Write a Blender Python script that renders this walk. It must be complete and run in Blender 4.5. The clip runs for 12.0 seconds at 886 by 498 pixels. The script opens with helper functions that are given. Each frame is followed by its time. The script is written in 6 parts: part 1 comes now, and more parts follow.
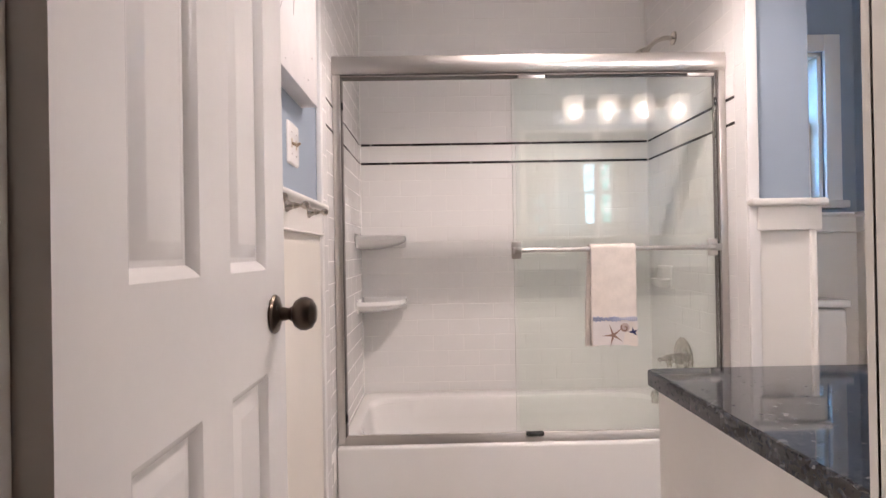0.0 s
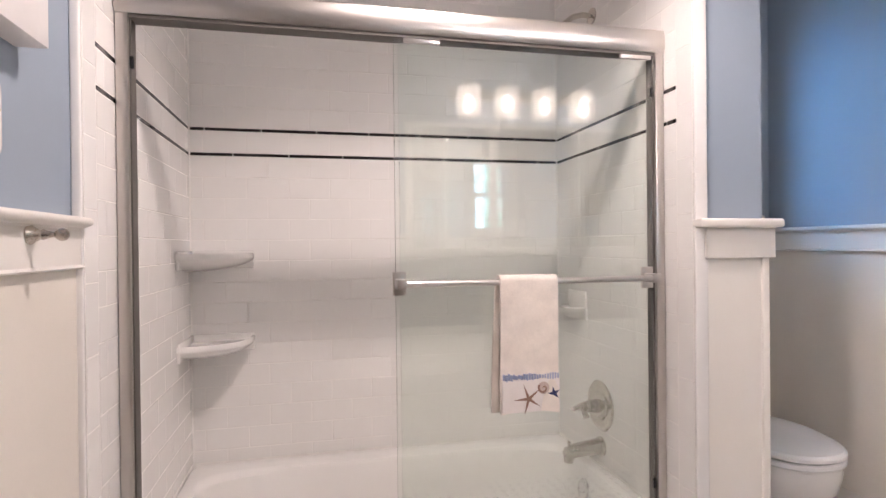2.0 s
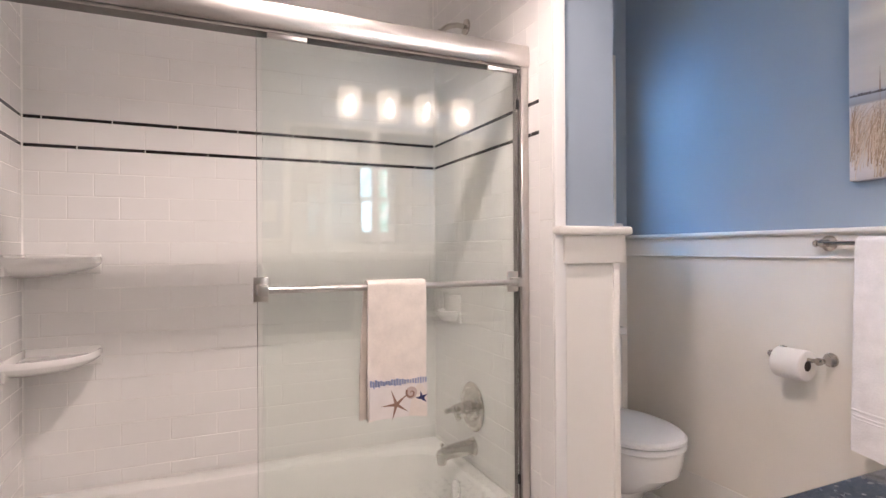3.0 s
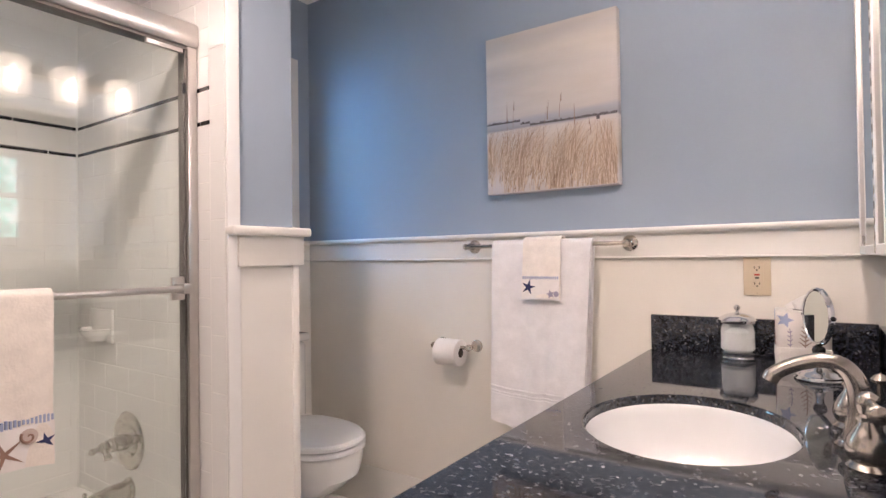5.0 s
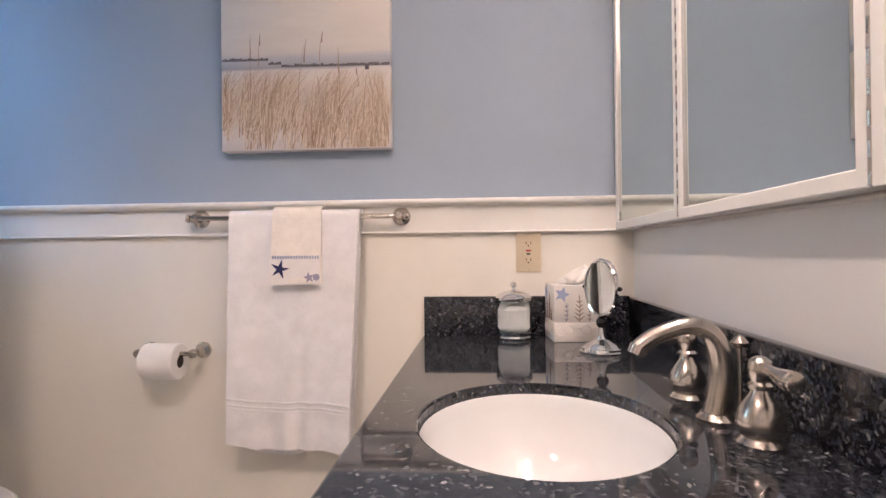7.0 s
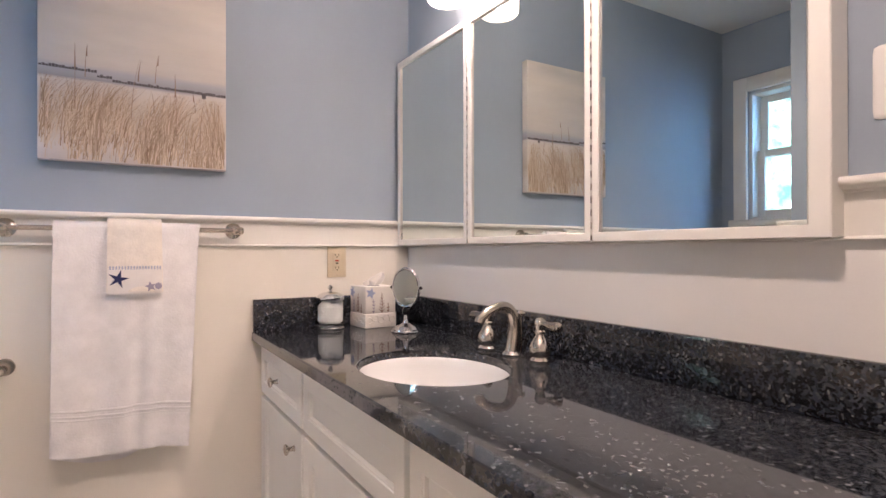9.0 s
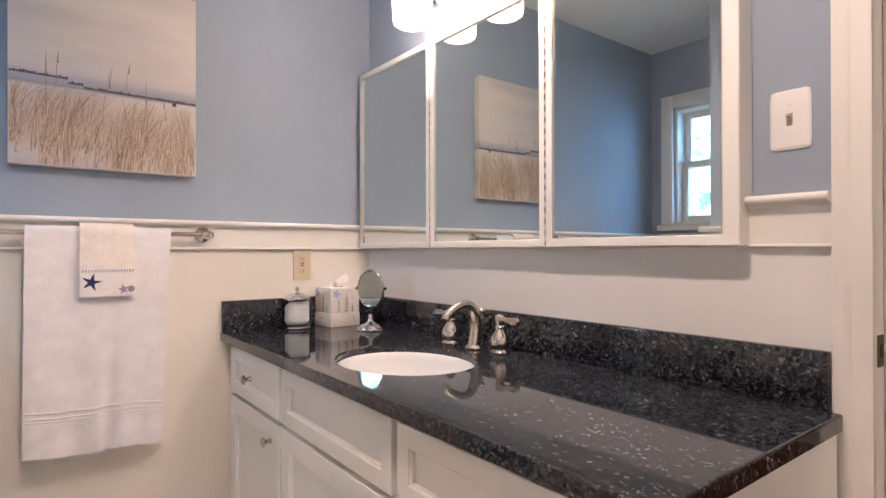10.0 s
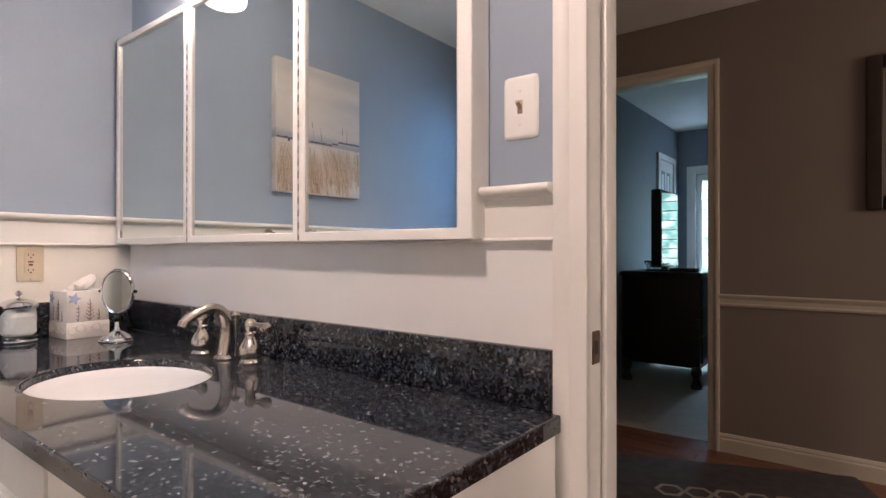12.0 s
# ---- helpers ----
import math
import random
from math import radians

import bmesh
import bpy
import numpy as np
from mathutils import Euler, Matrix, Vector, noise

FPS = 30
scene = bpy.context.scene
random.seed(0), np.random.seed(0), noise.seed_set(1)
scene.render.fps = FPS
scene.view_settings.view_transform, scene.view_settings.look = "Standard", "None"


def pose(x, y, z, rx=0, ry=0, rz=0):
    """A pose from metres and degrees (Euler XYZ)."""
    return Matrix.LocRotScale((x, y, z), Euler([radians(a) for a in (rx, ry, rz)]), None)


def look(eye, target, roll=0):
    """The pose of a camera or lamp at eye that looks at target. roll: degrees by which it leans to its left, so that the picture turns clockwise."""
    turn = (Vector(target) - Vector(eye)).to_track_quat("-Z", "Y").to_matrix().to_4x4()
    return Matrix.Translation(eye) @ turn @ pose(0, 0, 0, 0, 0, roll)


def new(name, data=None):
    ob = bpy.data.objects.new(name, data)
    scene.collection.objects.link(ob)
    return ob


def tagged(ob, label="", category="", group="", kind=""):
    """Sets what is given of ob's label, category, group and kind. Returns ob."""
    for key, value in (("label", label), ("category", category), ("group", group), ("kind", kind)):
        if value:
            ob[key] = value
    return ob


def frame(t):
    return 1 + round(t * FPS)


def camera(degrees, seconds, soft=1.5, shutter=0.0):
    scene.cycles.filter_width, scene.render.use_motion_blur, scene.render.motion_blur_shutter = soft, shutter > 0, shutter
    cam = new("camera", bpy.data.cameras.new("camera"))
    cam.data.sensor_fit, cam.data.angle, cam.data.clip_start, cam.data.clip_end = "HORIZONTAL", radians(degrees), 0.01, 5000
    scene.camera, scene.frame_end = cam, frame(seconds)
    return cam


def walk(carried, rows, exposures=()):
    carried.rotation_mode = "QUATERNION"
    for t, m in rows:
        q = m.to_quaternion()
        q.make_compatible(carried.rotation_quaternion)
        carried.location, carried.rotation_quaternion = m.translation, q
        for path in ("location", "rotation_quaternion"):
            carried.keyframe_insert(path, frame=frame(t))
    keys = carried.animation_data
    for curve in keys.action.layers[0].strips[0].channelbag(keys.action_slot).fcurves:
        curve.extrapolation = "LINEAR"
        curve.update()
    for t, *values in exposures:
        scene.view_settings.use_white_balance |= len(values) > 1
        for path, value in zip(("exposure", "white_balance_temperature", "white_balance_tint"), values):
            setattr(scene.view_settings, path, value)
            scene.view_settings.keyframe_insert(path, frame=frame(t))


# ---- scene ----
cam = camera(78.0, 12.0)
PATH = [
    (0, (0.381, 0.153, 1.058), (0.41, 2.153, 1.066), -1.0),
    (0.5, (0.401, 0.379, 1.109), (0.446, 2.378, 1.1), -1.0),
    (1, (0.434, 0.54, 1.121), (0.515, 2.538, 1.113), -0.9),
    (1.5, (0.463, 0.672, 1.146), (0.701, 2.658, 1.132), -0.8),
    (2, (0.477, 0.741, 1.154), (0.918, 2.692, 1.143), -0.6),
    (2.5, (0.502, 0.75, 1.167), (1.127, 2.65, 1.153), -0.6),
    (3, (0.543, 0.734, 1.155), (1.354, 2.562, 1.156), -0.3),
    (3.5, (0.559, 0.744, 1.147), (1.626, 2.435, 1.153), -0.0),
    (5.5, (0.677, 0.781, 1.11), (2.443, 1.72, 1.142), -0.9),
    (6, (0.79, 0.842, 1.084), (2.656, 1.562, 1.113), -0.7),
    (6.5, (0.843, 0.923, 1.07), (2.802, 1.326, 1.091), -0.8),
    (7, (0.888, 1.048, 1.063), (2.883, 1.192, 1.073), -0.6),
    (7.5, (0.845, 1.213, 1.074), (2.813, 0.856, 1.077), -0.4),
    (9.5, (0.464, 1.732, 1.107), (2.121, 0.613, 1.113), -0.1),
    (10, (0.451, 1.783, 1.111), (2.038, 0.566, 1.118), -0.1),
    (10.5, (0.434, 1.772, 1.105), (1.955, 0.473, 1.118), 0.1),
    (11, (0.399, 1.708, 1.105), (1.814, 0.294, 1.111), 0.1),
    (11.5, (0.382, 1.637, 1.102), (1.682, 0.117, 1.108), 0.1),
    (12, (0.378, 1.49, 1.101), (1.603, -0.091, 1.105), 0.0),
]
walk(cam, [(t, look(eye, target, roll)) for t, eye, target, roll in PATH], exposures=[(0, 0.33, 6150, 14), (1.5, 0.34, 6150, 14), (3.5, 0.34, 6350, 15), (5.5, 0.28, 6550, 16), (6.5, 0.24, 6700, 17), (9.5, 0.22, 6850, 18), (12, 0.22, 6650, 17)])

# ---- world, daylight, lamps ----
world = bpy.data.worlds.new("sky")
scene.world = world
world.use_nodes = True
sky = world.node_tree.nodes.new("ShaderNodeTexSky")
sky.sky_type, sky.sun_disc = "NISHITA", False
sky.sun_elevation, sky.sun_rotation = radians(50), radians(150)
world.node_tree.links.new(sky.outputs[0], world.node_tree.nodes["Background"].inputs[0])
world.node_tree.nodes["Background"].inputs[1].default_value = 0.14


def area_lamp(name, m, w, h, watts, colour):
    d = bpy.data.lights.new(name, "AREA")
    d.shape, d.size, d.size_y, d.energy, d.color = "RECTANGLE", w, h, watts, colour
    o = new(name, d)
    o.matrix_world = m
    return o


DAY = (0.20, 0.50, 1.0)
WARM = (1.0, 0.825, 0.73)
LAMP_XS = (1.28, 1.50, 1.72, 1.95)
LAMP_Y, LAMP_Z = 0.760, 1.925
area_lamp("window_daylight", look((1.30, 3.90, 1.85), (2.40, 2.62, 1.50)), 1.2, 0.9, 74.0, DAY)
area_lamp("window_daylight", look((2.15, 3.95, 1.72), (1.75, 0.61, 1.05)), 0.5, 1.1, 9.0, (0.34, 0.60, 1.0))
area_lamp("bedroom_daylight", look((1.05, -6.2, 2.9), (1.5, -3.6, 0.6)), 1.6, 0.9, 300.0, (0.42, 0.68, 1.0))
# added warm fill for the dim hall, out of view in the west end wall
area_lamp("hall_window_daylight", look((-2.25, -0.7, 1.45), (1.5, -0.9, 1.0)), 1.2, 1.1, 22.0, (1.0, 0.84, 0.70))
CEIL_LAMP = (0.86, 1.62, 2.385)
d = bpy.data.lights.new("ceiling_bulb", "SPOT")
d.energy, d.color, d.shadow_soft_size = 57.0, WARM, 0.045
d.spot_size, d.spot_blend = radians(138), 0.5
o = new("ceiling_bulb", d)
o.location = CEIL_LAMP


# ---- materials ----
def nodes_of(name):
    m = bpy.data.materials.new(name)
    m.use_nodes = True
    nt = m.node_tree
    return m, nt, nt.nodes["Principled BSDF"]


def paint(name, colour, rough=0.5, metal=0.0, var=0.05, scale=6.0, bump=0.03, fine=180.0, coat=0.0, stretch=(1, 1, 1), island=0.0, obrand=0.0, spread=None, sheen=0.0):
    """A painted, cast or woven surface: broad mottling, fine grain and slight relief."""
    m, nt, b = nodes_of(name)
    N, L = nt.nodes.new, nt.links.new
    tc, mp = N("ShaderNodeTexCoord"), N("ShaderNodeMapping")
    mp.inputs["Scale"].default_value = stretch
    L(tc.outputs["Object"], mp.inputs["Vector"])
    n1, n2 = N("ShaderNodeTexNoise"), N("ShaderNodeTexNoise")
    n1.inputs["Scale"].default_value, n1.inputs["Detail"].default_value = scale, 4
    n2.inputs["Scale"].default_value, n2.inputs["Detail"].default_value = fine, 3
    L(mp.outputs[0], n1.inputs["Vector"]), L(mp.outputs[0], n2.inputs["Vector"])
    add = N("ShaderNodeMath")
    add.operation = "MULTIPLY_ADD"
    add.inputs[1].default_value, add.inputs[2].default_value = 0.35, 0.0
    L(n2.outputs["Fac"], add.inputs[0]), L(n1.outputs["Fac"], add.inputs[2])
    ramp = N("ShaderNodeMapRange")
    ramp.inputs["From Min"].default_value, ramp.inputs["From Max"].default_value = 0.35, 1.0
    ramp.inputs["To Min"].default_value, ramp.inputs["To Max"].default_value = 1.0 - var, 1.0 + var
    last = add.outputs[0]
    if island or obrand:
        src = N("ShaderNodeNewGeometry").outputs["Random Per Island"] if island else N("ShaderNodeObjectInfo").outputs["Random"]
        mix = N("ShaderNodeMath")
        mix.operation = "MULTIPLY_ADD"
        mix.inputs[1].default_value = island or obrand
        L(src, mix.inputs[0]), L(last, mix.inputs[2])
        last = mix.outputs[0]
    L(last, ramp.inputs["Value"])
    mul = N("ShaderNodeMix")
    mul.data_type, mul.blend_type = "RGBA", "MULTIPLY"
    mul.inputs["Factor"].default_value = 1.0
    mul.inputs["A"].default_value = (*colour, 1)
    if spread:
        cr = N("ShaderNodeMix")
        cr.data_type = "RGBA"
        cr.inputs["A"].default_value, cr.inputs["B"].default_value = (*colour, 1), (*spread, 1)
        L(n1.outputs["Fac"] if not (island or obrand) else src, cr.inputs["Factor"])
        L(cr.outputs["Result"], mul.inputs["A"])
    L(ramp.outputs[0], mul.inputs["B"])
    L(mul.outputs["Result"], b.inputs["Base Color"])
    b.inputs["Roughness"].default_value, b.inputs["Metallic"].default_value = rough, metal
    b.inputs["Coat Weight"].default_value = coat
    b.inputs["Coat Roughness"].default_value = 0.08
    b.inputs["Sheen Weight"].default_value = sheen
    rr = N("ShaderNodeMapRange")
    rr.inputs["To Min"].default_value, rr.inputs["To Max"].default_value = rough * 0.8, min(1.0, rough * 1.2)
    L(n1.outputs["Fac"], rr.inputs["Value"]), L(rr.outputs[0], b.inputs["Roughness"])
    if bump:
        bp = N("ShaderNodeBump")
        bp.inputs["Strength"].default_value, bp.inputs["Distance"].default_value = bump, 0.002
        L(add.outputs[0], bp.inputs["Height"]), L(bp.outputs[0], b.inputs["Normal"])
    return m


def granite_material():
    m, nt, b = nodes_of("blue_pearl_granite")
    N, L = nt.nodes.new, nt.links.new
    tc = N("ShaderNodeTexCoord")
    warp = N("ShaderNodeTexNoise")
    warp.inputs["Scale"].default_value = 60
    L(tc.outputs["Object"], warp.inputs["Vector"])
    mixv = N("ShaderNodeMix")
    mixv.data_type, mixv.blend_type = "RGBA", "LINEAR_LIGHT"
    mixv.inputs["Factor"].default_value = 0.008
    L(tc.outputs["Object"], mixv.inputs["A"]), L(warp.outputs["Color"], mixv.inputs["B"])
    v = N("ShaderNodeTexVoronoi")
    v.inputs["Scale"].default_value = 200
    L(mixv.outputs["Result"], v.inputs["Vector"])
    sep = N("ShaderNodeSeparateColor")
    L(v.outputs["Color"], sep.inputs[0])
    r = N("ShaderNodeValToRGB")
    e = r.color_ramp.elements
    e[0].position, e[0].color = 0.0, (0.006, 0.007, 0.009, 1)
    e[1].position, e[1].color = 1.0, (0.20, 0.20, 0.205, 1)
    for p, c in ((0.32, (0.011, 0.012, 0.016, 1)), (0.56, (0.021, 0.023, 0.029, 1)), (0.75, (0.034, 0.041, 0.058, 1)), (0.88, (0.048, 0.053, 0.064, 1)), (0.965, (0.076, 0.079, 0.085, 1))):
        x = e.new(p)
        x.color = c
    L(sep.outputs[0], r.inputs[0])
    big = N("ShaderNodeTexNoise")
    big.inputs["Scale"].default_value = 9
    L(tc.outputs["Object"], big.inputs["Vector"])
    mr = N("ShaderNodeMapRange")
    mr.inputs["To Min"].default_value, mr.inputs["To Max"].default_value = 0.55, 1.45
    L(big.outputs["Fac"], mr.inputs["Value"])
    mul = N("ShaderNodeMix")
    mul.data_type, mul.blend_type = "RGBA", "MULTIPLY"
    mul.inputs["Factor"].default_value = 1
    L(r.outputs["Color"], mul.inputs["A"]), L(mr.outputs[0], mul.inputs["B"])
    L(mul.outputs["Result"], b.inputs["Base Color"])
    met = N("ShaderNodeMapRange")
    met.inputs["From Min"].default_value, met.inputs["From Max"].default_value = 0.966, 0.976
    met.inputs["To Max"].default_value = 0.7
    L(sep.outputs[1], met.inputs["Value"]), L(met.outputs[0], b.inputs["Metallic"])
    b.inputs["Roughness"].default_value = 0.045
    b.inputs["Specular IOR Level"].default_value = 0.62
    return m


def glass_material(name, colour, rough=0.0):
    m, nt, b = nodes_of(name)
    b.inputs["Base Color"].default_value = (*colour, 1)
    b.inputs["Transmission Weight"].default_value, b.inputs["Roughness"].default_value, b.inputs["IOR"].default_value = 1.0, rough, 1.48
    return m


def thin_glass_material():
    """Thin clear glass: see-through with a little gloss."""
    m, nt, b = nodes_of("thin_jar_glass")
    N, L = nt.nodes.new, nt.links.new
    clear, gloss, mix = N("ShaderNodeBsdfTransparent"), N("ShaderNodeBsdfGlossy"), N("ShaderNodeMixShader")
    clear.inputs["Color"].default_value = (0.95, 0.97, 0.97, 1)
    gloss.inputs["Roughness"].default_value = 0.03
    mix.inputs[0].default_value = 0.06
    L(clear.outputs[0], mix.inputs[1]), L(gloss.outputs[0], mix.inputs[2])
    L(mix.outputs[0], nt.nodes["Material Output"].inputs["Surface"])
    return m


def glow(name, colour, strength):
    m, nt, b = nodes_of(name)
    b.inputs["Base Color"].default_value = (*colour, 1)
    b.inputs["Emission Color"].default_value, b.inputs["Emission Strength"].default_value = (*colour, 1), strength
    return m


def shade_material():
    """Seeded pale glass: part clear, part milky and letting the bulb's light through, with a glow added to it."""
    m, nt, b = nodes_of("lamp_shade_glass")
    N, L = nt.nodes.new, nt.links.new
    tc, n = N("ShaderNodeTexCoord"), N("ShaderNodeTexVoronoi")
    n.inputs["Scale"].default_value = 70
    L(tc.outputs["Object"], n.inputs["Vector"])
    mr = N("ShaderNodeMapRange")
    mr.inputs["To Min"].default_value, mr.inputs["To Max"].default_value = 0.50, 0.80
    L(n.outputs["Distance"], mr.inputs["Value"])
    clear, milky, mix, gloss = N("ShaderNodeBsdfTransparent"), N("ShaderNodeBsdfTranslucent"), N("ShaderNodeMixShader"), N("ShaderNodeMixShader")
    milky.inputs["Color"].default_value = (0.92, 0.90, 0.86, 1)
    b.inputs["Base Color"].default_value = (0.9, 0.88, 0.84, 1)
    b.inputs["Roughness"].default_value = 0.15
    # emission imitates the glow of bulb light scattered in the glass
    b.inputs["Emission Color"].default_value, b.inputs["Emission Strength"].default_value = (*WARM, 1), 7.5
    gloss.inputs[0].default_value = 0.25
    L(milky.outputs[0], gloss.inputs[1]), L(b.outputs[0], gloss.inputs[2])
    L(mr.outputs[0], mix.inputs[0]), L(clear.outputs[0], mix.inputs[1]), L(gloss.outputs[0], mix.inputs[2])
    L(mix.outputs[0], nt.nodes["Material Output"].inputs["Surface"])
    return m


def outdoor_material():
    """Leaves and pale sky far outside the windows."""
    m, nt, b = nodes_of("outdoor_foliage_sky")
    N, L = nt.nodes.new, nt.links.new
    tc, n = N("ShaderNodeTexCoord"), N("ShaderNodeTexNoise")
    n.inputs["Scale"].default_value, n.inputs["Detail"].default_value = 7.0, 8
    L(tc.outputs["Object"], n.inputs["Vector"])
    r = N("ShaderNodeValToRGB")
    e = r.color_ramp.elements
    e[0].position, e[0].color = 0.36, (0.10, 0.32, 0.30, 1)
    e[1].position, e[1].color = 0.60, (0.86, 1.0, 1.0, 1)
    x = e.new(0.5)
    x.color = (0.30, 0.66, 0.62, 1)
    L(n.outputs["Fac"], r.inputs[0])
    L(r.outputs[0], b.inputs["Emission Color"])
    b.inputs["Emission Strength"].default_value = 4.4
    b.inputs["Base Color"].default_value = (0, 0, 0, 1)
    return m


def sea_print_material():
    """The printed sky, water band and pale sand of the beach canvas, by height on it."""
    m, nt, b = nodes_of("beach_print")
    N, L = nt.nodes.new, nt.links.new
    tc, sx = N("ShaderNodeTexCoord"), N("ShaderNodeSeparateXYZ")
    n = N("ShaderNodeTexNoise")
    n.inputs["Scale"].default_value, n.inputs["Detail"].default_value = 7, 6
    mp = N("ShaderNodeMapping")
    mp.inputs["Scale"].default_value = (1, 0.35, 1.6)
    L(tc.outputs["Object"], mp.inputs[0]), L(mp.outputs[0], n.inputs["Vector"]), L(tc.outputs["Object"], sx.inputs[0])
    tilt = N("ShaderNodeMath")
    tilt.operation = "MULTIPLY_ADD"
    tilt.inputs[1].default_value = 0.03
    L(n.outputs["Fac"], tilt.inputs[0]), L(sx.outputs["Z"], tilt.inputs[2])
    mr = N("ShaderNodeMapRange")
    mr.inputs["From Max"].default_value = 0.63
    L(tilt.outputs[0], mr.inputs["Value"])
    r = N("ShaderNodeValToRGB")
    e = r.color_ramp.elements
    e[0].position, e[0].color = 0.0, (0.55, 0.50, 0.50, 1)
    e[1].position, e[1].color = 1.0, (0.58, 0.53, 0.48, 1)
    for p, c in ((0.10, (0.62, 0.58, 0.57, 1)), (0.2, (0.56, 0.49, 0.43, 1)), (0.33, (0.62, 0.56, 0.51, 1)), (0.395, (0.66, 0.62, 0.60, 1)), (0.41, (0.33, 0.33, 0.37, 1)), (0.455, (0.43, 0.44, 0.49, 1)), (0.485, (0.58, 0.54, 0.51, 1)), (0.62, (0.64, 0.59, 0.55, 1)), (0.74, (0.60, 0.56, 0.53, 1)), (0.85, (0.64, 0.59, 0.54, 1)), (0.93, (0.54, 0.51, 0.49, 1))):
        x = e.new(p)
        x.color = c
    L(mr.outputs[0], r.inputs[0])
    mul = N("ShaderNodeMix")
    mul.data_type, mul.blend_type = "RGBA", "MULTIPLY"
    mul.inputs["Factor"].default_value = 1
    v = N("ShaderNodeMapRange")
    v.inputs["To Min"].default_value, v.inputs["To Max"].default_value = 0.8, 1.2
    L(n.outputs["Fac"], v.inputs["Value"]), L(r.outputs[0], mul.inputs["A"]), L(v.outputs[0], mul.inputs["B"])
    L(mul.outputs["Result"], b.inputs["Base Color"])
    b.inputs["Roughness"].default_value = 0.8
    return m


BLUE = paint("blue_wall_paint", (0.300, 0.360, 0.435), 0.55, var=0.05, scale=3, bump=0.06, fine=320)
WHITE = paint("white_trim_paint", (0.80, 0.775, 0.73), 0.38, var=0.03, scale=5, bump=0.04, fine=150)
# wainscot cream made paler and cooler: window light put into the colour
DAYLITW = paint("pale_white_panel_paint", (0.83, 0.815, 0.80), 0.38, var=0.04, scale=4, bump=0.06, fine=220)
CREAM = paint("cream_wainscot_paint", (0.80, 0.76, 0.69), 0.42, var=0.04, scale=4, bump=0.06, fine=220)
DOORW = paint("white_door_gloss_paint", (0.80, 0.79, 0.77), 0.22, var=0.03, scale=3, bump=0.05, fine=60)
CABW = paint("white_cabinet_paint", (0.82, 0.80, 0.76), 0.3, var=0.03, scale=5, bump=0.03, fine=140)
CEIL = paint("white_ceiling_paint", (0.78, 0.77, 0.75), 0.85, var=0.04, scale=4, bump=0.1, fine=250)
TILE = paint("white_glazed_tile", (0.84, 0.83, 0.815), 0.13, var=0.015, scale=8, bump=0.03, fine=25, obrand=0.03)
GROUT = paint("white_grout", (0.83, 0.815, 0.79), 0.8, var=0.08, scale=20, bump=0.3, fine=400)
BLACKT = paint("black_glazed_tile", (0.012, 0.010, 0.010), 0.12, var=0.1, bump=0.02, obrand=0.2)
TUBW = paint("white_tub_enamel", (0.84, 0.83, 0.81), 0.1, var=0.02, scale=3, bump=0.0, coat=0.4)
PORC = paint("white_porcelain", (0.84, 0.83, 0.81), 0.1, var=0.015, scale=4, bump=0.0, coat=0.5)
SINKW = paint("soft_white_sink_porcelain", (0.79, 0.79, 0.79), 0.1, var=0.015, scale=4, bump=0.0, coat=0.5)
SEATW = paint("white_toilet_seat_plastic", (0.80, 0.80, 0.80), 0.22, var=0.02, scale=5, bump=0.0)
NICKEL = paint("brushed_nickel", (0.54, 0.49, 0.44), 0.21, 1.0, var=0.06, scale=30, bump=0.05, fine=300, stretch=(1, 1, 0.1))
POLNICKEL = paint("polished_nickel", (0.66, 0.63, 0.58), 0.13, 1.0, var=0.04, scale=30, bump=0.0)
SATIN = paint("satin_aluminium_frame", (0.60, 0.57, 0.54), 0.3, 1.0, var=0.05, scale=10, bump=0.05, fine=400, stretch=(0.05, 1, 1))
CHROME = paint("polished_chrome", (0.75, 0.75, 0.76), 0.06, 1.0, var=0.02, bump=0.0)
BRONZE = paint("dark_bronze", (0.09, 0.07, 0.055), 0.3, 1.0, var=0.2, scale=30, bump=0.05)
BRASS = paint("aged_brass_strike", (0.16, 0.11, 0.07), 0.4, 1.0, var=0.25, scale=40, bump=0.1)
MIRROR = paint("mirror_silver", (0.80, 0.85, 0.83), 0.0, 1.0, var=0.0, bump=0.0)
MIRROR.node_tree.nodes["Principled BSDF"].inputs["Roughness"].default_value = 0.0
for lk in list(MIRROR.node_tree.links):
    if lk.to_socket.name == "Roughness":
        MIRROR.node_tree.links.remove(lk)
GRANITE = granite_material()
SHOWERGLASS = glass_material("greenish_shower_glass", (0.955, 0.985, 0.965))
CLEAR = glass_material("clear_glass", (0.98, 0.99, 0.99))
JARGLASS = thin_glass_material()
SHADE = shade_material()
BULB = glow("lit_bulb", WARM, 225.0)
OUTDOOR = outdoor_material()
PRINT = sea_print_material()
GRASSP = paint("printed_dune_grass", (0.24, 0.16, 0.105), 0.85, var=0.15, bump=0.0, island=0.5, spread=(0.60, 0.50, 0.41))
STALKP = paint("printed_dark_stalk", (0.26, 0.18, 0.14), 0.85, var=0.2, bump=0.0, island=0.5)
FENCEP = paint("printed_dark_fence", (0.10, 0.09, 0.10), 0.85, var=0.2, bump=0.0)
CANVASW = paint("white_canvas", (0.74, 0.72, 0.71), 0.85, var=0.06, scale=14, bump=0.25, fine=500)
CANVASGREY = paint("grey_brush_marks", (0.22, 0.21, 0.21), 0.85, var=0.4, scale=40, bump=0.0)
TERRY = paint("white_terry_cloth", (0.78, 0.76, 0.77), 0.95, var=0.10, scale=22, bump=1.0, fine=190, sheen=0.3)
